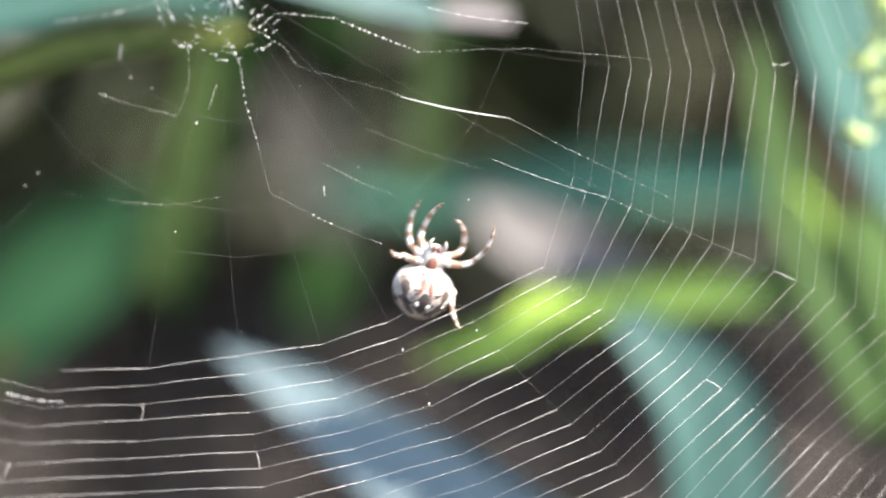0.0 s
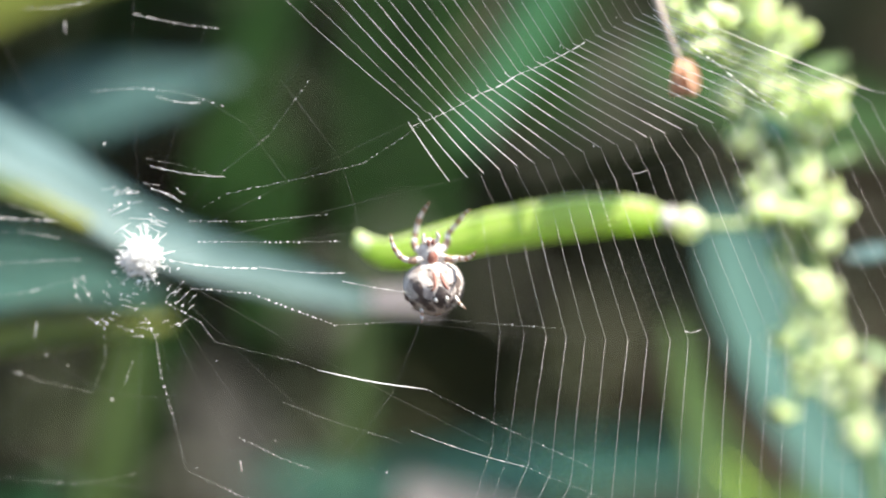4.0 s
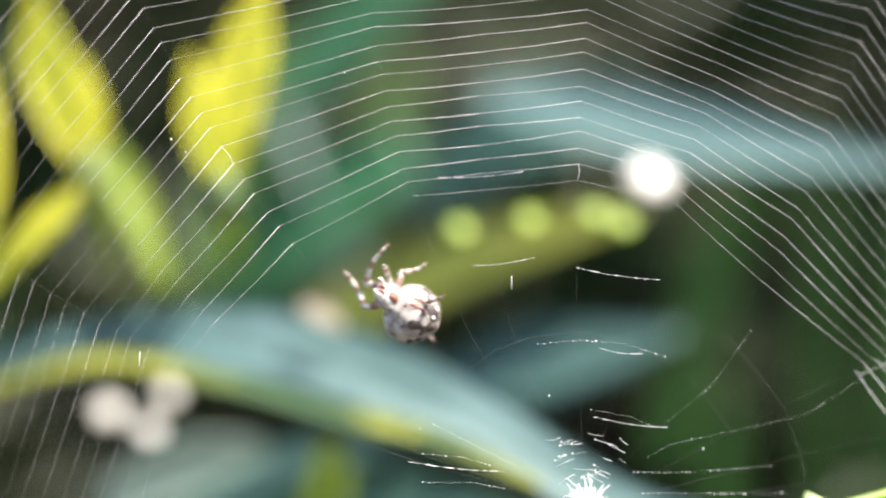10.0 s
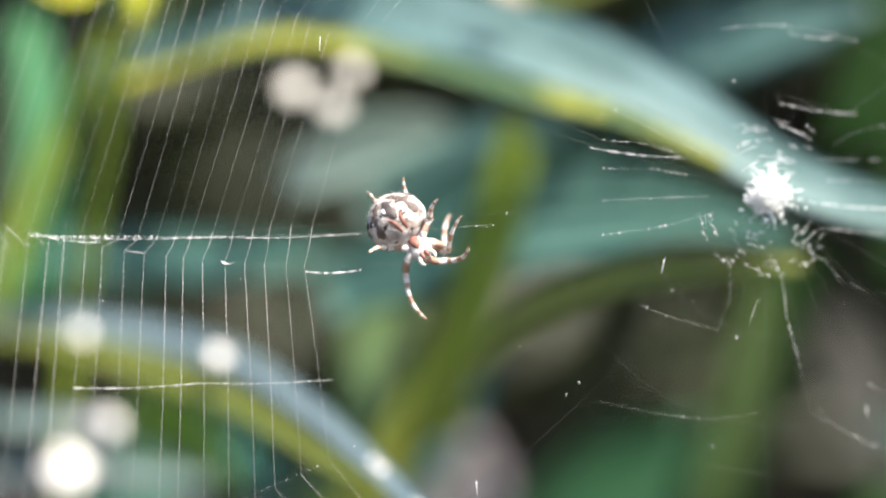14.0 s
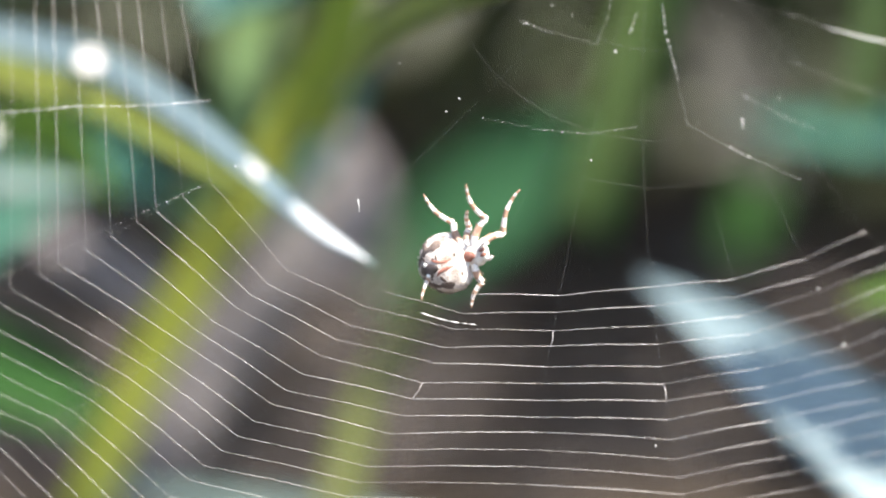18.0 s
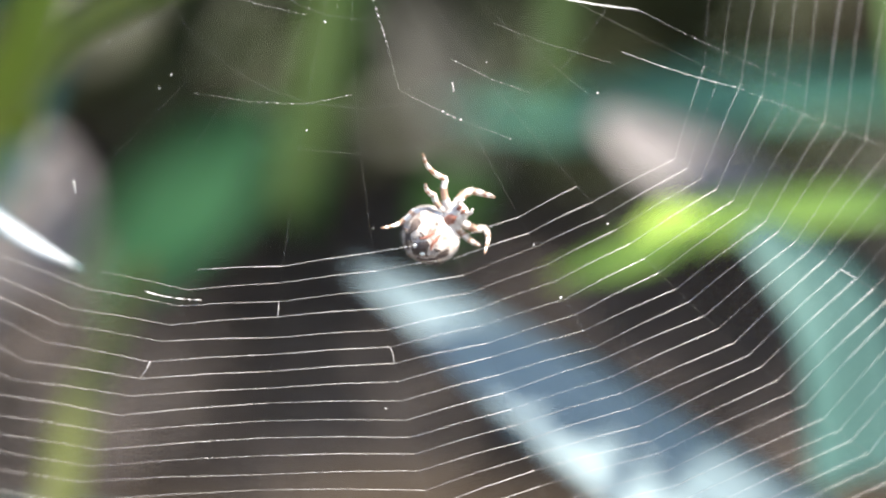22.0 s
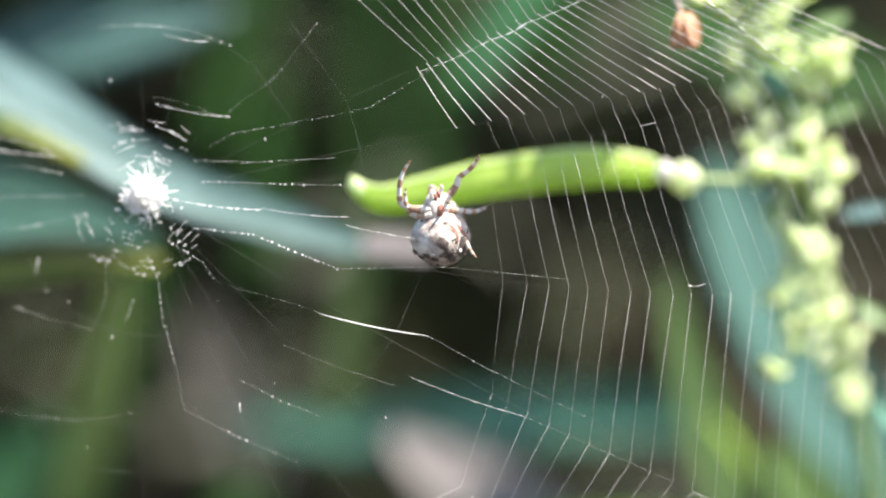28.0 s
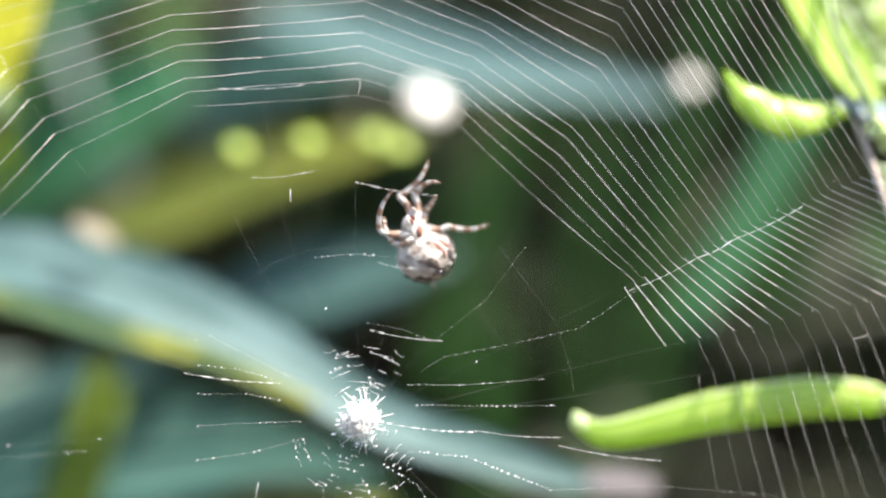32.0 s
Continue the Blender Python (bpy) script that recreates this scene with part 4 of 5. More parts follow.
    mesh("hub_tuft", *joined(pieces), TUFT, web, "dense bright white silk tuft")
    pieces = []
    for row in range(11):
        r = 2.9 + 0.55 * row
        ang = rng.uniform(188, 200)
        while ang < 345 - 3 * row:
            wide = rng.uniform(4, 15) * 5 / r
            if rng.random() < 0.38:
                r1 = r + rng.uniform(-0.2, 0.2)
                pieces.append(tube([on_web(ang, r1), on_web(ang + wide / 2, r1 - 0.06 * wide / 5), on_web(ang + wide, r1 + rng.uniform(-0.15, 0.15))], rng.uniform(0.008, 0.022), 4))
                if rng.random() < 0.6:
                    pieces.append(ball(tuple(on_web(ang + rng.choice((0, wide)), r1)), (0.11, 0.1, 0.1), 4, 5))
            ang += wide * rng.uniform(0.9, 1.4)
    for i in range(26):
        a, r = rng.uniform(35, 115), rng.uniform(3, 8.5)
        b = a + rng.uniform(8, 26) * 5 / r
        pieces.append(tube([on_web(a, r), on_web((a + b) / 2, r - 0.1), on_web(b, r + rng.uniform(-0.3, 0.3))], rng.uniform(0.01, 0.024), 4))
        if rng.random() < 0.4:
            pieces.append(ball(tuple(on_web(b, r)), (0.1, 0.1, 0.1), 4, 5))
    tagged(mesh("hub_tangle", *joined(pieces), TUFT, web, "fine net of short silk threads"), kind="stuff")
    # lines near the hub set with tiny drops, fixed where the silk glints
    for points in ([(6.3, 1.7), (13.8, 1.6), (21.9, 1.6)], [(5.4, 4), (11.3, 3.9), (20.6, 4.6)], [(5.4, -3.4), (11.9, -4), (16.3, -5.8), (21.3, -7.7)], [(2.7, -4.9), (6.4, -7.1), (7.9, -9.3)],
                   [(0.2, -6.2), (1.6, -9), (2.1, -13), (3.4, -17.6), (4.7, -23.2), (10.8, -26.4), (17, -29)], [(-16.6, 9.3), (-12.5, 7.2), (-7.1, 4.5)], [(-17.8, 6.1), (-13.1, 5.6), (-9.5, 4.5)], [(-17.8, 2.9), (-12.4, 2.9), (-8.6, 2.2)],
                   [(-17.8, -0.6), (-12.4, -0.3), (-6.4, -0.1)], [(-17.8, -4.4), (-11.8, -3.5), (-5.8, -1.9)], [(-13.9, -12), (-10.6, -13.2), (-5.2, -14.6)], [(-1.9, -13.9), (-0.9, -11.1)], [(-84.5, -5.2), (-64, -5.1), (-44.3, -4.5), (-30, -3.4)], [(-5, 18.1), (-0.5, 18.5), (4.4, 18.1), (9.3, 16.5)]):
        tagged(mesh("beaded_thread", *beaded(points, rng), GLINT, web), kind="stuff")
    # the same, with few and tiny drops
    for points in ([(21.3, -7.7), (27.6, -7.4), (33.4, -7.3), (47.3, -8.5)], [(-5.2, -14.6), (-3.9, -11.1), (-4, -7.1)], [(8.1, 8.7), (14, 13.3), (18.5, 19.4)], [(-17.7, -22.8), (-11.8, -23.9), (-6, -24.4), (-0.6, -23.5)], [(7.9, -9.3), (16.3, -11.5), (19.5, -12.6)],
                   [(31.4, -15), (38, -18.5), (50.4, -24.4)], [(15.4, -16.1), (21, -18.4), (28.3, -20.8)], [(10.4, -19.8), (15, -22.2), (19.5, -24)], [(-50, -31), (-62, -36.5), (-77, -43.5), (-84, -43.5)], [(6.9, 5.6), (9.4, 7), (17.5, 8.6), (24.4, 10.2), (31.3, 14.7)], [(0.8, 10.8), (5.4, 9.9), (7.8, 8.8)], [(42.5, -24), (51, -27.6), (60, -31.5)]):
        tagged(mesh("beaded_thread", *beaded(points, rng, 0.9, 0.048, 0.0035), GLINT, web), kind="stuff")
    # sun glints on single strands, modelled as thicker dashes of silk
    for a, b, r in [((3, -0.3), (12.7, -1.3), 0.085), ((12.7, -1.1), (22.4, -1.9), 0.05), ((-19.4, 5.2), (-8.8, 4.1), 0.07), ((-84.3, -4.9), (-76, -5.9), 0.08), ((-61.5, -7.8), (-60, -8), 0.11), ((-83, -5.2), (-62, -5.1), 0.06), ((-62, -5.1), (-45, -4.5), 0.04),
                    ((-51.5, -8.9), (-45, -8.6), 0.12), ((-79.4, -22.9), (-64, -21.9), 0.06), ((-64, -21.9), (-48.3, -21.1), 0.035), ((-24.6, -45), (-18.4, -46.2), 0.07), 
                    ((58, 27.3), (65.5, 21.8), 0.09), ((65.5, 21.8), (74, 15.6), 0.09), ((30, 14.4), (38, 18.2), 0.06), ((38, 18.2), (42, 20.2), 0.13), ((42, 20.2), (50, 24), 0.09), ((-16.1, 37.1), (-6.3, 37.6), 0.06),
                    ((-12.3, 27), (-5.3, 27.8), 0.05), ((-0.6, 26.6), (8.7, 25.1), 0.05), ((1.8, 17.6), (6.6, 16.9), 0.055), ((1.1, 10), (9.2, 8.8), 0.06), ((61.4, -9.0), (63.4, -8.8), 0.09), ((29.5, -19.6), (42.5, -24), 0.035), ((22, -2.8), (33.4, -4.5), 0.05)]:
        mesh("glint_strand", *shining(a, b, r, rng, False), GLINT, web)
    mesh("glint_strand", *shining((19.2, -12.6), (31.4, -15), 0.07, rng, True), GLINT, web, "brightest strand of bundled silk")
    # wide temporary turns between the hub and the capture spiral
    for k, (lo, hi, r) in enumerate([(160, 290, 13), (165, 290, 23), (20, 150, 18), (255, 350, 30), (5, 60, 24)]):
        pts = [on_web(ang, r + (ang - lo) * 0.02) for ang, r0, step, drift in sorted(SPOKES) if lo <= ang <= hi]
        if len(pts) > 2:
            tagged(mesh("guide_thread", *joined([tube([a, b], 0.028, 4) for a, b in zip(pts[:-1], pts[1:])]), DRY, web), kind="stuff")
    # dust and tiny prey caught on the threads
    pieces = []
    for i in range(46):
        a, r = rng.choice(SPOKES)[0], rng.uniform(12, 80)
        p = on_web(a, r)
        s = rng.uniform(0.05, 0.11)
        pieces.append(ball(tuple(p), (s, s * 0.7, s * rng.uniform(0.7, 1.6)), 4, 5, 0.3, rng))
        if i % 11 == 0:
            pieces.append(tube([p, p + np.array([rng.uniform(-0.3, 0.3), 0, -rng.uniform(1, 2)])], 0.035, 4))
    tagged(mesh("dust", *joined(pieces), GLINT, web, "white specks of dust on the threads"), kind="stuff")
    return web


web = build_web()


# ---- the spider ----
FUR = material("mottled_spider_hair", (0.17, 0.12, 0.105), (0.72, 0.64, 0.6), 0.7, 0.1, 3600, 0.7, span=(0.5, 0.8))
FLANK = material("pale_spider_hair", (0.27, 0.205, 0.185), (0.93, 0.88, 0.85), 0.7, 0.15, 3000, 0.7, span=(0.52, 0.8))
LEG_PALE = material("pale_leg", (0.5, 0.42, 0.39), (0.9, 0.86, 0.83), 0.5, 0.25, 5200, 0.4, span=(0.5, 0.78))
LEG_BAND = material("brown_leg_band", (0.24, 0.14, 0.1), (0.66, 0.46, 0.35), 0.5, 0.3, 5200, 0.3, glow_colour=(0.5, 0.22, 0.1))
RED = material("reddish_sternum", (0.2, 0.06, 0.045), (0.42, 0.2, 0.15), 0.45, 0.15, 5000, 0.3)
DARK = material("dark_patch", (0.025, 0.018, 0.018), (0.12, 0.09, 0.085), 0.45, 0, 5000, 0.3)
BLOTCH = material("brown_band", (0.035, 0.024, 0.022), (0.2, 0.145, 0.125), 0.6, 0, 4200, 0.4)
SPOT = material("white_spot", (0.85, 0.83, 0.8), (0.92, 0.9, 0.88), 0.4, 0.1, 900, 0.1)

# (length of the upper and of the lower part, bow, coxa) of the legs: four on one side, four on the other
LEGS = [(3.6, 5.4, 0.75, (-0.6, -0.3, 2.3)), (3.4, 5.0, 0.7, (-0.9, -0.3, 1.9)), (2.2, 3.2, 0.4, (-1.0, -0.4, 1.4)), (3.2, 4.6, 0.6, (-0.9, -0.4, 0.9)),
        (3.6, 5.4, -0.75, (0.6, -0.3, 2.3)), (3.4, 5.0, -0.7, (0.9, -0.3, 1.9)), (2.2, 3.2, -0.4, (1.0, -0.4, 1.4)), (3.2, 4.6, -0.6, (0.9, -0.4, 0.9))]


def banded_tube(line, rad, bands, start):
    """A leg segment whose faces alternate between two materials."""
    v, f = tube(line, rad, 8)
    n = len(line)
    slots = []
    for i in range(len(f)):
        u = min((i // 8) / (n - 1), 1.0)
        slots.append(1 if (u * bands + start) % 1 > 0.58 or (bands > 2 and u > 0.86) else 0)
    return v, f, slots


def bristles(rng, line, rad, count):
    pieces = []
    for i in range(count):
        j = rng.randrange(2, len(line) - 1)
        d = Vector((rng.uniform(-1, 1), rng.uniform(-1, 1), rng.uniform(-1, 1))).normalized() * (rad[j] + rng.uniform(0.2, 0.45))
        pieces.append(tube([line[j], line[j] + np.array(d)], [0.03, 0.008], 3))
    return joined(pieces)


def build_spider():
    top = thing("spider", "small mottled brown and white orb-weaving spider on its web", "spider")
    rng = random.Random(3)
    v, f = ball((0, -0.5, -2.15), (3.4, 3.3, 3.0), 26, 36)
    skin = []
    for x, y, z in v:
        x *= 1 + 0.10 * math.sin((z + 2.0) * 0.5)
        rough = 1 + 0.025 * noise.noise((x * 1.3, y * 1.3, z * 1.3)) + 0.012 * noise.noise((x * 4, y * 4, z * 4))
        skin.append((x * rough, -0.5 + (y + 0.5) * rough, -2.15 + (z + 2.15) * rough))
    # the mottled underside and the paler flanks
    slots = [1 if sum(skin[i][1] for i in q) / 4 > -1.5 + 0.6 * noise.noise((skin[q[0]][0] * 0.9, 3.0, skin[q[0]][2] * 0.9)) else 0 for q in f]
    abdomen = mesh("abdomen", skin, f, [FUR, FLANK], top, "round mottled abdomen", slots=slots)

    def marking(name, points, mat, lift, label=""):
        """A patch that lies on the abdomen's underside: points of x, z and half-width."""
        verts, faces = [], []
        row = spline(points, 20)
        side = np.gradient(row[:, :2], axis=0)
        for (x, z, w), (dx, dz) in zip(row, side):
            norm = math.hypot(dx, dz) + 1e-9
            for u in (-1, -0.5, 0, 0.5, 1):
                ww = w * u * rng.uniform(0.8, 1.2)
                px, pz = x + dz / norm * ww, z - dx / norm * ww
                deep = math.sqrt(max(0.03, 1 - (px / 3.4) ** 2 - ((pz + 2.15) / 2.9) ** 2))
                verts.append((px * (1 + 0.10 * math.sin((pz + 2.0) * 0.5)), -0.5 - 3.3 * deep - lift + 0.1 * u * u, pz))
        for i in range(19):
            for k in range(4):
                faces.append((i * 5 + k, i * 5 + k + 1, i * 5 + k + 6, i * 5 + k + 5))
        return mesh(name, verts, faces, mat, abdomen, label)

    marking("dark_patch", [(0, -1.1, 0.2), (0.05, -1.8, 0.6), (0, -2.5, 0.9), (-0.05, -3.1, 0.75), (0, -3.7, 0.25)], DARK, 0.14, "dark patch under the abdomen")
    for s in (-1, 1):
        mesh("white_spot", *ball((s * 0.6, -3.78, -2.6), (0.26, 0.13, 0.3), 6, 8, 0.1, rng), SPOT, abdomen)
        marking("side_band", [(s * 2.0, -0.6, 0.16), (s * 2.25, -1.3, 0.5), (s * 2.1, -2.05, 0.2), (s * 2.05, -2.7, 0.55), (s * 1.6, -3.25, 0.2), (s * 1.3, -3.75, 0.5), (s * 0.6, -4.2, 0.16)], BLOTCH, 0.14, "scalloped brown band")
        marking("streak", [(s * 0.35, 0.2, 0.12), (s * 0.4, -0.4, 0.2), (s * 0.55, -1.1, 0.16), (s * 0.9, -1.6, 0.08)], RED, 0.13)
    def blotch(d, wide, high, mat):
        """A flat mottle lying on the abdomen in the direction d from its middle."""
        p = Vector((d.x * 3.4, -0.5 + d.y * 3.3, -2.15 + d.z * 3.0))
        turn = Vector((d.x / 3.4, d.y / 3.3, d.z / 3.0)).to_track_quat("Z", "Y")
        v, f = ball((0, 0, 0), (wide, high, 0.07), 5, 9, 0.3, rng)
        mesh("blotch", [tuple(p + turn @ Vector(q)) for q in v], f, mat, abdomen)

    for i in range(46):
        d = Vector((rng.gauss(0, 1), rng.gauss(-0.5, 0.8), rng.gauss(0, 0.9))).normalized()
        blotch(d, rng.uniform(0.15, 0.42), rng.uniform(0.12, 0.26), FLANK if i % 4 == 0 else BLOTCH)
    # a scalloped dark band round each flank
    for side in (-1, 1):
        for i in range(7):
            a = radians(-38 + 17 * i)
            d = Vector((side * math.cos(a), -math.sin(a) * 0.9, -0.34 + 0.16 * (i % 2))).normalized()
            blotch(d, 0.5, 0.3, BLOTCH)
    hairs = []
    for i in range(520):
        d = Vector((rng.gauss(0, 1), rng.gauss(-0.6, 1), rng.gauss(0, 1))).normalized()
        p = np.array([d.x * 3.2, -0.5 + d.y * 3.2, -2.15 + d.z * 2.9])
        q = p + np.array(d) * rng.uniform(0.1, 0.24) + np.array([rng.uniform(-0.15, 0.15), 0, -0.12])
        hairs.append(tube([p, q], [0.024, 0.008], 3))
    tagged(mesh("hairs", *joined(hairs), LEG_PALE, abdomen, "short pale hairs"), kind="stuff")
    mesh("spinnerets", *joined([ball((x, -2.0, -4.7), (0.2, 0.3, 0.3), 6, 8) for x in (-0.22, 0.22)]), LEG_BAND, abdomen)
    mesh("cephalothorax", *ball((0, 0, 1.6), (1.45, 1.0, 1.85), 10, 14, 0.03, rng), LEG_PALE, top)
    mesh("sternum", *ball((0, -0.8, 1.3), (0.62, 0.4, 0.95), 8, 10, 0.08, rng), RED, top, "reddish underside plate")
    for x in (-0.35, 0.35):
        mesh("fang", *ball((x * 0.8, -0.5, 3.0), (0.26, 0.35, 0.5), 6, 8), RED, top)
        mesh("palp", *tube(spline([(x * 1.6, -0.3, 2.9), (x * 2.6, -0.6, 3.6), (x * 2.0, -0.6, 4.2)], 7), [0.24, 0.28, 0.24, 0.22, 0.2, 0.16, 0.1], 7), LEG_PALE, top)
    legs = []
    for a, b, bow, coxa in LEGS:
        line = spline([(0, 0, 0), (a * 0.3, -0.1, bow * 0.4), (a * 0.7, -0.15, bow * 0.45), (a, 0, 0)], 20)
        rad = np.interp(np.linspace(0, 1, 20), [0, 0.12, 0.4, 0.8, 0.92, 1], [0.34, 0.42, 0.46, 0.34, 0.36, 0.3])
        v, f, slots = banded_tube(line, rad, 1.3, 0.15)
        upper = mesh("leg", v, f, [LEG_PALE, LEG_BAND], top, slots=slots)
        mesh("bristles", *bristles(rng, line, rad, 30), LEG_BAND, upper)
        upper.location = Vector(coxa) * MM
        line = spline([(0, 0, 0), (b * 0.25, -0.1, bow * 0.6), (b * 0.55, -0.1, bow * 0.85), (b * 0.82, 0, bow * 0.5), (b, 0, 0)], 30)
        rad = np.interp(np.linspace(0, 1, 30), [0, 0.1, 0.22, 0.5, 0.55, 0.8, 1], [0.32, 0.33, 0.29, 0.26, 0.22, 0.16, 0.07])
        v, f, slots = banded_tube(line, rad, 3.4, 0.45)
        lower = mesh("lower_leg", v, f, [LEG_PALE, LEG_BAND], upper, slots=slots)
        lower.location = Vector((a, 0, 0)) * MM
        legs.append((upper, lower, coxa, a))
    return top, legs


spider, spider_legs = build_spider()
# seconds, place on the web in mm, and in degrees the direction in which the head points and how far it leans out of the web
SPIDER_PATH = [
    (0.0, 23.0, -34.3, 73, 12),
    (0.5, 29.1, -29.2, 74, 8),
    (1.0, 30.6, -26.5, 77, 3),
    (1.5, 31.2, -22.8, 74, 11),
    (2.0, 33.4, -14.0, 71, 18),
    (2.5, 33.8, -11.7, 81, 14),
    (3.0, 35.6, -7.5, 91, 10),
    (3.5, 34.9, -5.0, 94, 12),
    (5.5, 19.6, 8.2, 101, 23),
    (6.0, 18.6, 9.0, 107, 26),
    (6.5, 12.4, 18.2, 121, 30),
    (7.0, 9.0, 19.9, 136, 34),
    (7.5, 4.3, 25.0, 130, 31),
    (8.0, -1.2, 24.1, 123, 29),
    (8.5, -7.3, 26.7, 122, 32),
    (9.0, -14.1, 26.7, 123, 35),
    (9.5, -15.3, 27.4, 150, 38),
    (10.0, -21.8, 23.7, 140, 41),
    (10.25, -24.4, 24.0, 205, 40),
    (10.5, -27.3, 23.6, 258, 43),
    (11.0, -30.1, 19.8, 234, 45),
    (11.5, -32.8, 18.1, 278, 45),
    (12.0, -35.2, 12.9, 329, 45),
    (12.5, -39.1, 9.5, 300, 22),
    (13.0, -39.4, 3.1, 341, 0),
    (13.5, -41.4, -0.9, 313, 7),
    (15.5, -38.6, -20.7, 323, 34),
    (16.0, -36.5, -25.6, 350, 40),
    (16.5, -37.8, -29.4, 358, 39),
    (17.0, -29.8, -34.4, 367, 37),
    (17.5, -30.0, -35.8, 375, 32),
    (18.0, -20.9, -40.9, 383, 26),
    (18.5, -23.1, -40.9, 380, 31),
    (19.0, -13.7, -41.9, 376, 36),
    (19.5, -10.7, -40.2, 389, 25),
    (20.0, -5.9, -41.6, 402, 14),
    (20.5, -1.1, -35.7, 414, 24),
    (21.0, 4.6, -43.0, 402, 34),
    (21.5, 4.5, -40.4, 402, 29),
    (22.0, 10.0, -38.1, 402, 23),
    (22.5, 8.5, -37.9, 405, 23),
    (23.0, 12.7, -38.3, 409, 23),
    (23.5, 15.5, -38.5, 414, 11),
    (24.0, 20.6, -34.2, 419, 0),
    (24.5, 22.0, -33.6, 421, 12),
    (25.0, 27.1, -28.9, 424, 23),
    (25.5, 31.5, -24.5, 440, 20),
    (26.0, 33.2, -22.1, 454, 17),
    (26.5, 34.0, -13.8, 446, 18),
    (28.5, 31.4, -2.1, 463, 25),
    (29.0, 28.6, -1.8, 462, 26),
    (29.5, 26.9, 2.2, 462, 33),
    (30.0, 20.8, 5.9, 463, 40),
    (30.5, 19.0, 9.8, 471, 38),
    (31.0, 13.2, 17.0, 478, 36),
    (31.5, 11.1, 20.4, 477, 38),
    (32.0, 5.5, 21.7, 475, 41),
]
WEB_SWAY = [
    (0.0, 0.5, -1.6),
    (1.0, 0.6, -0.7),
    (2.0, 0.2, -0.3),
    (3.0, 0.2, -0.9),
    (3.5, -0.2, -0.6),
    (5.5, -1.6, 0.1),
    (6.0, -1.3, -0.2),
    (7.0, -1.1, 0.8),
    (8.0, -0.6, 1.1),
    (9.0, -1.9, 0.9),
    (10.0, -0.8, 0.8),
    (11.0, -0.8, 1.2),
    (12.0, -0.2, 1.1),
    (13.0, 0.0, -0.1),
    (13.5, -1.1, -0.1),
    (15.5, -1.5, -1.0),
    (16.0, -0.8, -1.3),
    (17.0, -1.5, -1.5),
    (18.0, -0.9, -1.9),
    (18.5, -2.2, -2.0),
    (19.0, -1.2, -3.0),
    (20.0, -0.6, -1.8),
    (21.0, -0.0, -0.5),
    (22.0, 0.6, 0.6),
    (22.5, -1.1, 0.8),
    (23.0, -1.6, -1.1),
    (24.0, 0.9, -0.5),
    (25.0, 0.8, -0.9),
    (26.0, 2.0, -1.2),
    (26.5, 1.6, -0.6),
    (28.5, 0.3, -0.2),
    (29.0, 0.1, -0.1),
    (30.0, -0.3, 0.9),
    (31.0, -0.1, 1.3),
    (32.0, -0.8, 1.4),
]
# seconds, and how far the body rolls on its long axis, in degrees
ROLL = [(0, 3.5, 5.5, 6, 9, 10, 11, 12, 13, 16, 24, 26, 28.5, 30, 31, 32), (0, 0, 38, 45, 42, 32, 10, 15, -12, -10, 0, 0, 45, 58, 48, 46)]
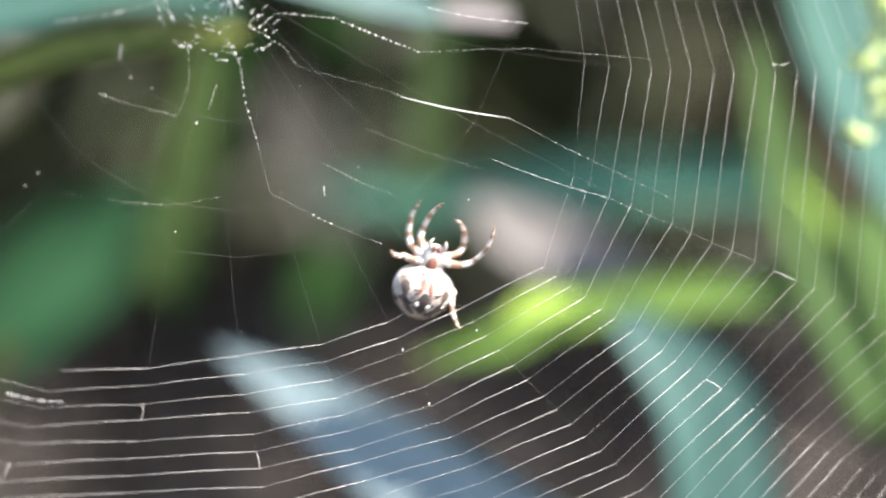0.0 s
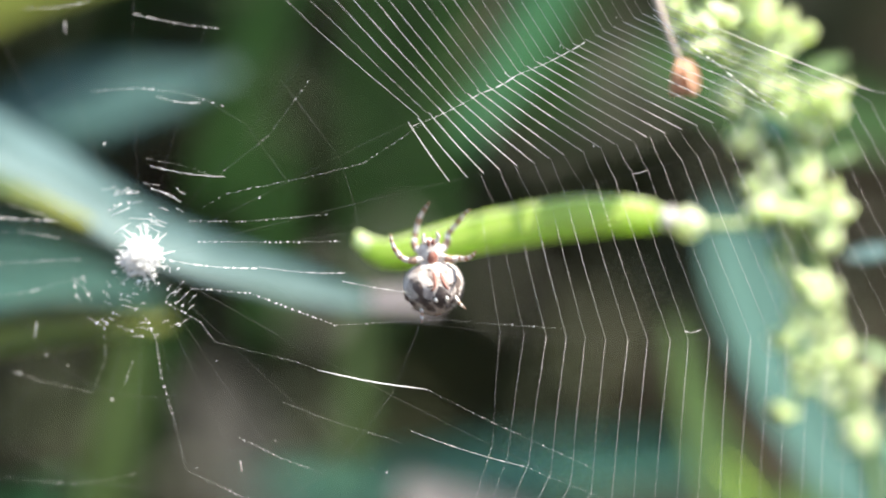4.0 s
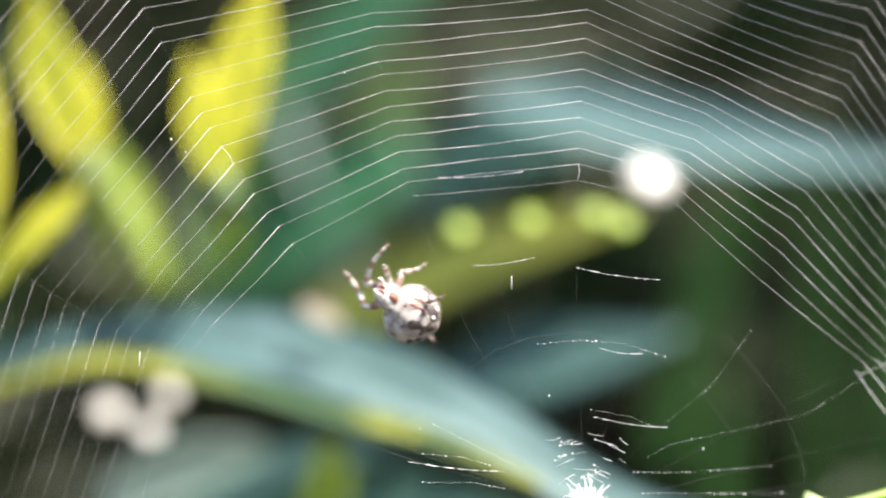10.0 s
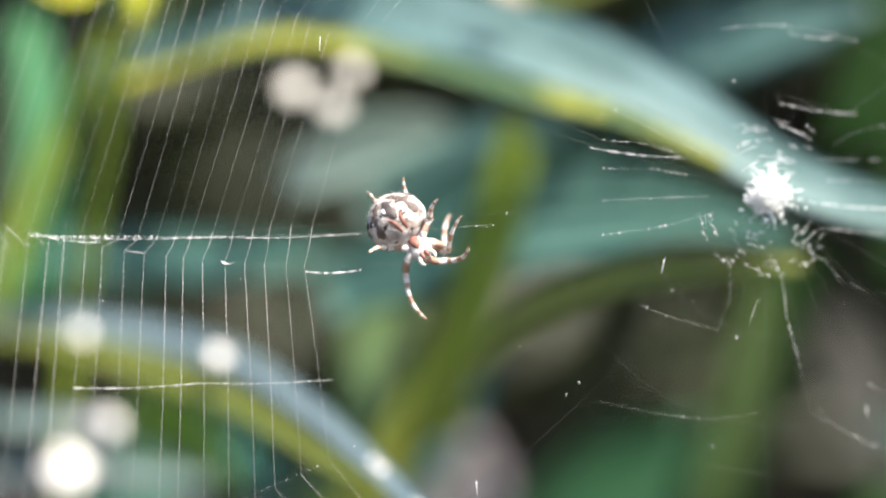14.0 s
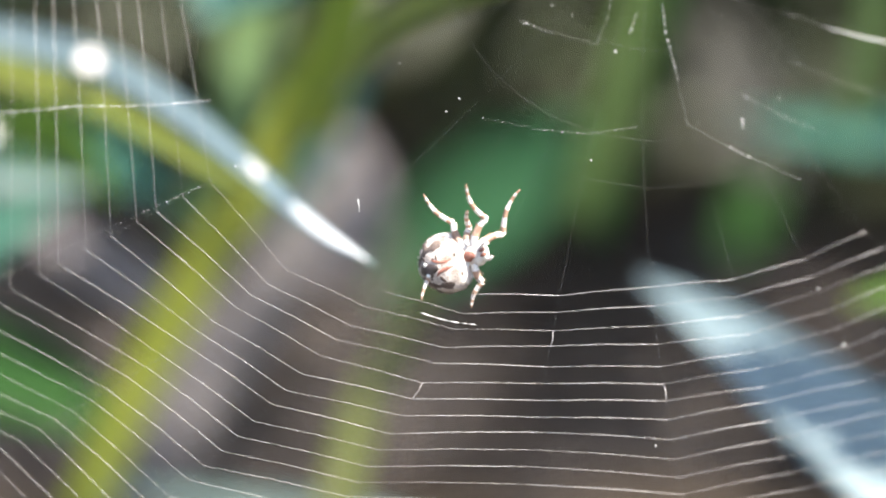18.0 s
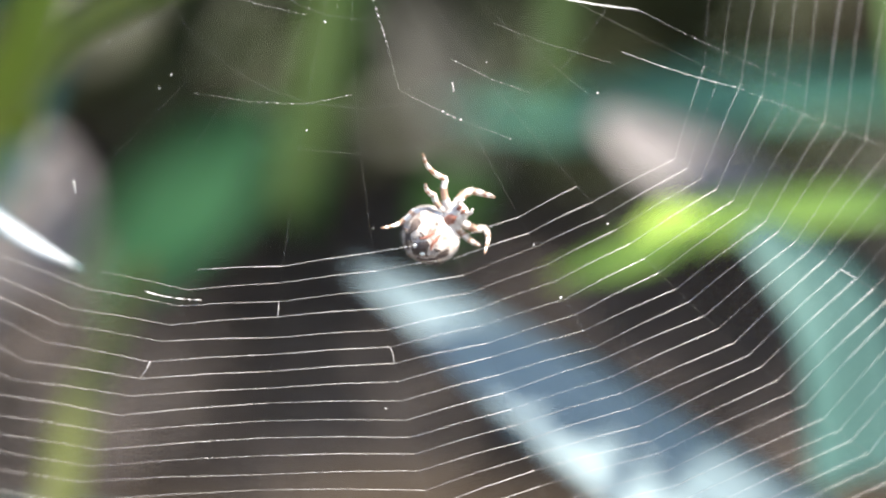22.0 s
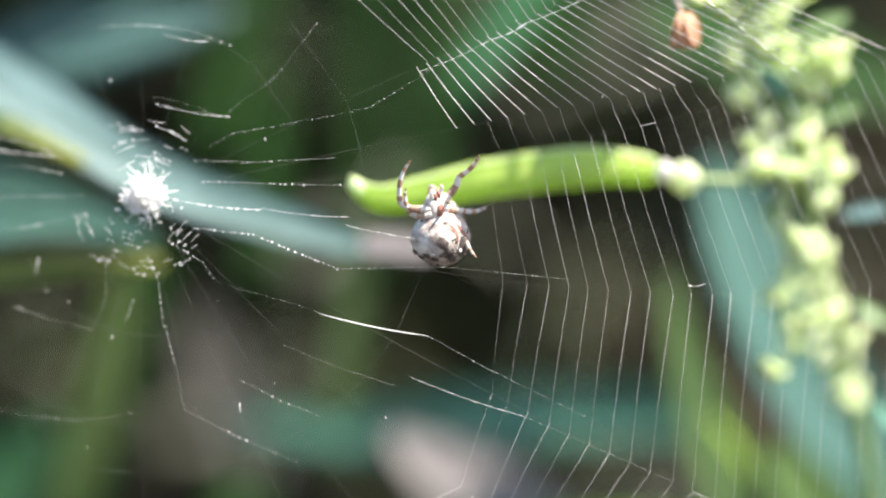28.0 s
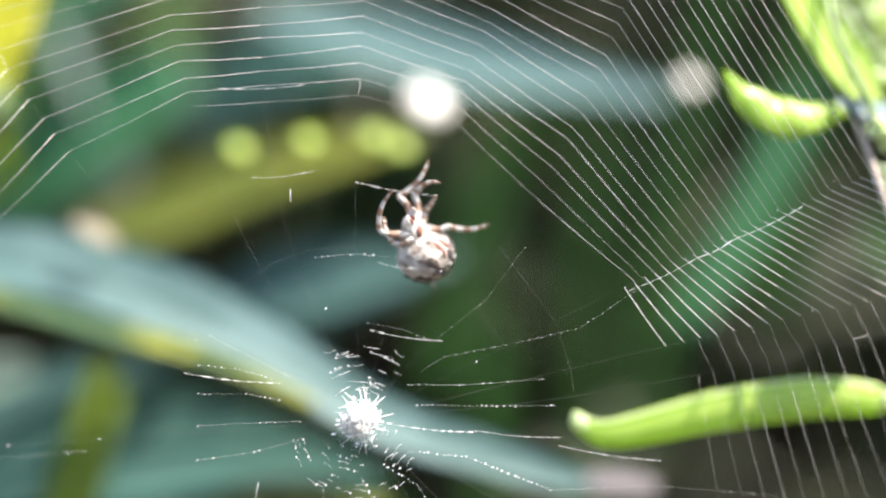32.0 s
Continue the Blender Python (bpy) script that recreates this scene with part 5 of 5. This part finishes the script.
# seconds and, leg by leg, the turn of its upper part on the body, in the web's plane and out of it, and of its lower part on the upper, in degrees
LEG_TURNS = [
    (0, 135, -66, -106, 41, 166, -54, -88, 20, -172, -14, -47, 58, -102, -50, 25, 40, 20, -39, 119, 18, 11, -2, 67, 4, -63, -59, -53, 40, -39, 8, -20, 39),
    (1, 114, -43, -96, 58, 169, -63, -144, 51, -172, 0, 6, 40, -145, 2, 74, 49, -16, -27, 128, 60, 26, -55, 120, 61, -20, -9, -4, 74, -45, 2, -16, 1),
    (2, 179, -49, -123, 12, -135, -28, -141, 40, -176, -17, -74, 53, -127, 15, 65, 51, 47, -13, -19, 54, -7, -18, 90, 57, 6, -42, 93, 57, -37, 11, -25, 40),
    (3, -101, -77, 37, 68, 144, -75, -114, 37, 178, 0, -56, 18, -139, 6, 63, 55, -79, -77, -37, 68, 29, -54, 125, 70, -4, 1, 60, 41, -49, 7, -34, 58),
    (6, -39, -40, -71, 27, 55, -83, -45, 86, 179, -45, -96, -25, -66, -29, -29, 34, -37, -37, -72, 22, 13, -37, 42, 49, -10, 48, -9, 3, -83, 38, 19, 58),
    (7, -49, -37, -69, 34, 165, -78, -124, -36, -74, -32, -28, 49, -95, 41, 24, 46, -28, -58, 103, 29, -3, -16, 67, 51, -47, -22, -67, 17, -23, 52, 1, 0),
    (8, -43, -40, -70, 31, -56, -45, -58, 47, 163, -48, -74, -16, -70, -28, -27, 35, 40, -67, 132, 64, -20, -36, 143, 15, -4, 44, 3, -1, -98, 31, 48, 33),
    (9, -51, -38, -69, 36, 13, -83, 64, 45, -76, -33, -26, 50, -65, -73, -140, -33, 12, -60, 133, 58, -12, -31, 147, 22, -9, 46, -17, 9, -106, 33, 46, 34),
    (10, -64, -40, -63, 49, -130, -88, 0, -72, -86, -31, -11, 56, -84, -22, -15, 43, 25, -73, -174, 68, -23, -42, 145, 9, 15, 19, -38, 34, -92, 45, -7, 57),
    (11, -86, -42, -21, 72, -98, -36, 25, 65, -178, -8, 29, 26, -146, -16, -128, 79, -77, -40, -47, 64, 15, -47, -163, 66, -17, 25, -27, 21, -54, 43, -32, 79),
    (12, -81, -41, -37, 68, -162, -9, 42, 43, 85, -45, 86, -14, -82, 47, -48, -3, 103, -66, 76, 30, -13, -51, 131, -38, -67, -26, -55, 42, -88, 46, -73, 14),
    (13, -168, -75, 73, 9, 140, -56, 161, 42, -145, 10, -27, 55, -155, -54, 56, 45, 99, -46, 117, 73, 53, -52, 89, 14, -45, -8, 55, 54, -76, -3, -49, 9),
    (16, 89, -41, 56, 24, 129, -29, 25, 49, 175, 5, 16, 14, -70, 37, -14, 59, -176, 13, -20, 67, -10, -2, -45, 32, -37, 21, -21, 15, -80, 39, -19, 5),
    (17, 116, -32, 47, 17, 163, -40, -19, 82, 177, -13, -51, 42, -173, 14, 16, 26, -95, -49, 21, 72, -83, -45, -29, 65, 9, -15, 11, 82, -81, 36, -34, 7),
    (18, 103, -59, 47, 33, 138, -18, 43, 43, 174, -27, -57, 54, -170, -4, 13, 21, -98, -61, 23, 71, -82, -56, -34, 65, 1, -8, -44, 19, -109, 27, 57, 26),
    (19, 164, -73, 2, 68, 167, -3, 23, 16, 169, -2, -24, 45, -156, 21, 18, 10, -93, -51, 10, 73, -80, -46, -35, 64, -10, 1, -69, 34, -85, 35, -25, 3),
    (20, 96, -43, 52, 25, 134, -6, 52, 10, 144, -4, 5, 48, -112, 14, 59, 44, -98, -73, 20, 72, 22, -10, -53, 45, -72, -60, -46, 47, -8, -3, -55, 66),
    (21, -5, -87, 97, 2, 146, -18, 22, 12, 173, -1, 15, 21, -128, 30, 58, 15, -90, -53, -2, 73, -78, -47, -41, 62, 17, -15, -33, 56, -83, -30, -20, 44),
    (22, 83, -65, -149, 66, 146, -11, 18, 41, 172, -1, -28, 44, -144, 16, 22, 35, -89, -64, -8, 73, 11, -35, 179, 72, -40, -40, 100, 35, -82, -41, -21, 42),
    (23, 105, -71, -127, 51, 151, -10, 106, 80, -166, 7, -20, -8, -101, -40, 25, 40, -86, -64, -17, 72, -72, -59, -51, 57, 20, -9, -32, 11, -33, -32, 123, 42),
    (24, 108, -47, -133, 51, 159, 0, 55, 68, 173, 0, 4, 59, -145, 0, 64, 41, -51, -86, -65, 46, 26, -27, -72, 63, -9, -44, 113, 70, -74, -62, -28, 37),
    (25, 157, -63, -132, 17, -179, -27, -74, 73, 179, -1, -39, 54, -99, 23, 63, 19, 26, -11, -6, 56, -4, -13, -104, 84, -17, 7, 16, 55, -29, 12, 5, 44),
    (26, 121, -57, -151, 23, 173, -32, -77, 55, -154, -30, -112, 56, -101, -46, 24, 40, -82, -70, -29, 70, 57, -14, 41, 32, -7, -28, 47, 35, -33, 9, -18, 32),
    (29, -38, -36, -71, 24, 154, -54, -99, -6, 166, -53, -68, -14, -65, -26, -31, 31, -36, -33, -72, 20, 39, 23, 44, 42, -43, 54, 13, 2, -75, 46, -59, 36),
    (30, 12, 28, 61, 40, -63, -31, -58, 41, -74, -21, -36, 37, -73, -15, -34, 26, -145, -66, -167, -58, 46, -2, -4, 62, -30, 21, 50, 21, -78, 62, 19, 34),
    (31, -49, -33, -70, 31, -63, -38, -56, 47, 148, -57, -99, -10, -73, -21, -29, 33, -1, -48, 104, 36, 0, -11, 127, 56, -34, 20, 65, 8, -102, 39, -2, 38),
    (32, -55, -32, -69, 35, 136, -58, -104, 25, 176, -48, -93, -28, -78, -19, -27, 35, 47, -41, -51, 60, 34, -18, 104, 64, 0, -12, 96, 46, -25, 56, -3, 1),
]


def stepped(rows):
    """Rows of seconds and pose, with more of them between where the turn is large."""
    out = [rows[0]]
    for (t0, m0), (t1, m1) in zip(rows[:-1], rows[1:]):
        q0, q1 = m0.to_quaternion(), m1.to_quaternion()
        q1.make_compatible(q0)
        turn = math.degrees(2 * math.acos(min(1.0, abs(q0.dot(q1)))))
        n = int(turn // 50) + 1
        for i in range(1, n):
            u = i / n
            out.append((t0 + (t1 - t0) * u, Matrix.LocRotScale(m0.translation.lerp(m1.translation, u), q0.slerp(q1, u), None)))
        out.append((t1, m1))
    return out


def motions():
    walk(spider, stepped([(t, pose(*(dished(x, 2.0, z) * MM), 0, 90 - a, 0) @ pose(0, 0, 0, lean, 0, 0) @ pose(0, 0, 0, 0, 0, float(np.interp(t, ROLL[0], ROLL[1])))) for t, x, z, a, lean in SPIDER_PATH]))
    walk(web, [(t, pose(x * MM, 0, z * MM)) for t, x, z in WEB_SWAY])
    for i, (upper, lower, coxa, knee) in enumerate(spider_legs):
        walk(upper, stepped([(row[0], pose(coxa[0] * MM, coxa[1] * MM, coxa[2] * MM, 0, -row[1 + 4 * i], 0) @ pose(0, 0, 0, 0, 0, -row[2 + 4 * i])) for row in LEG_TURNS]))
        walk(lower, stepped([(row[0], pose(knee * MM, 0, 0, 0, -row[3 + 4 * i], 0) @ pose(0, 0, 0, 0, 0, -row[4 + 4 * i])) for row in LEG_TURNS]))


motions()
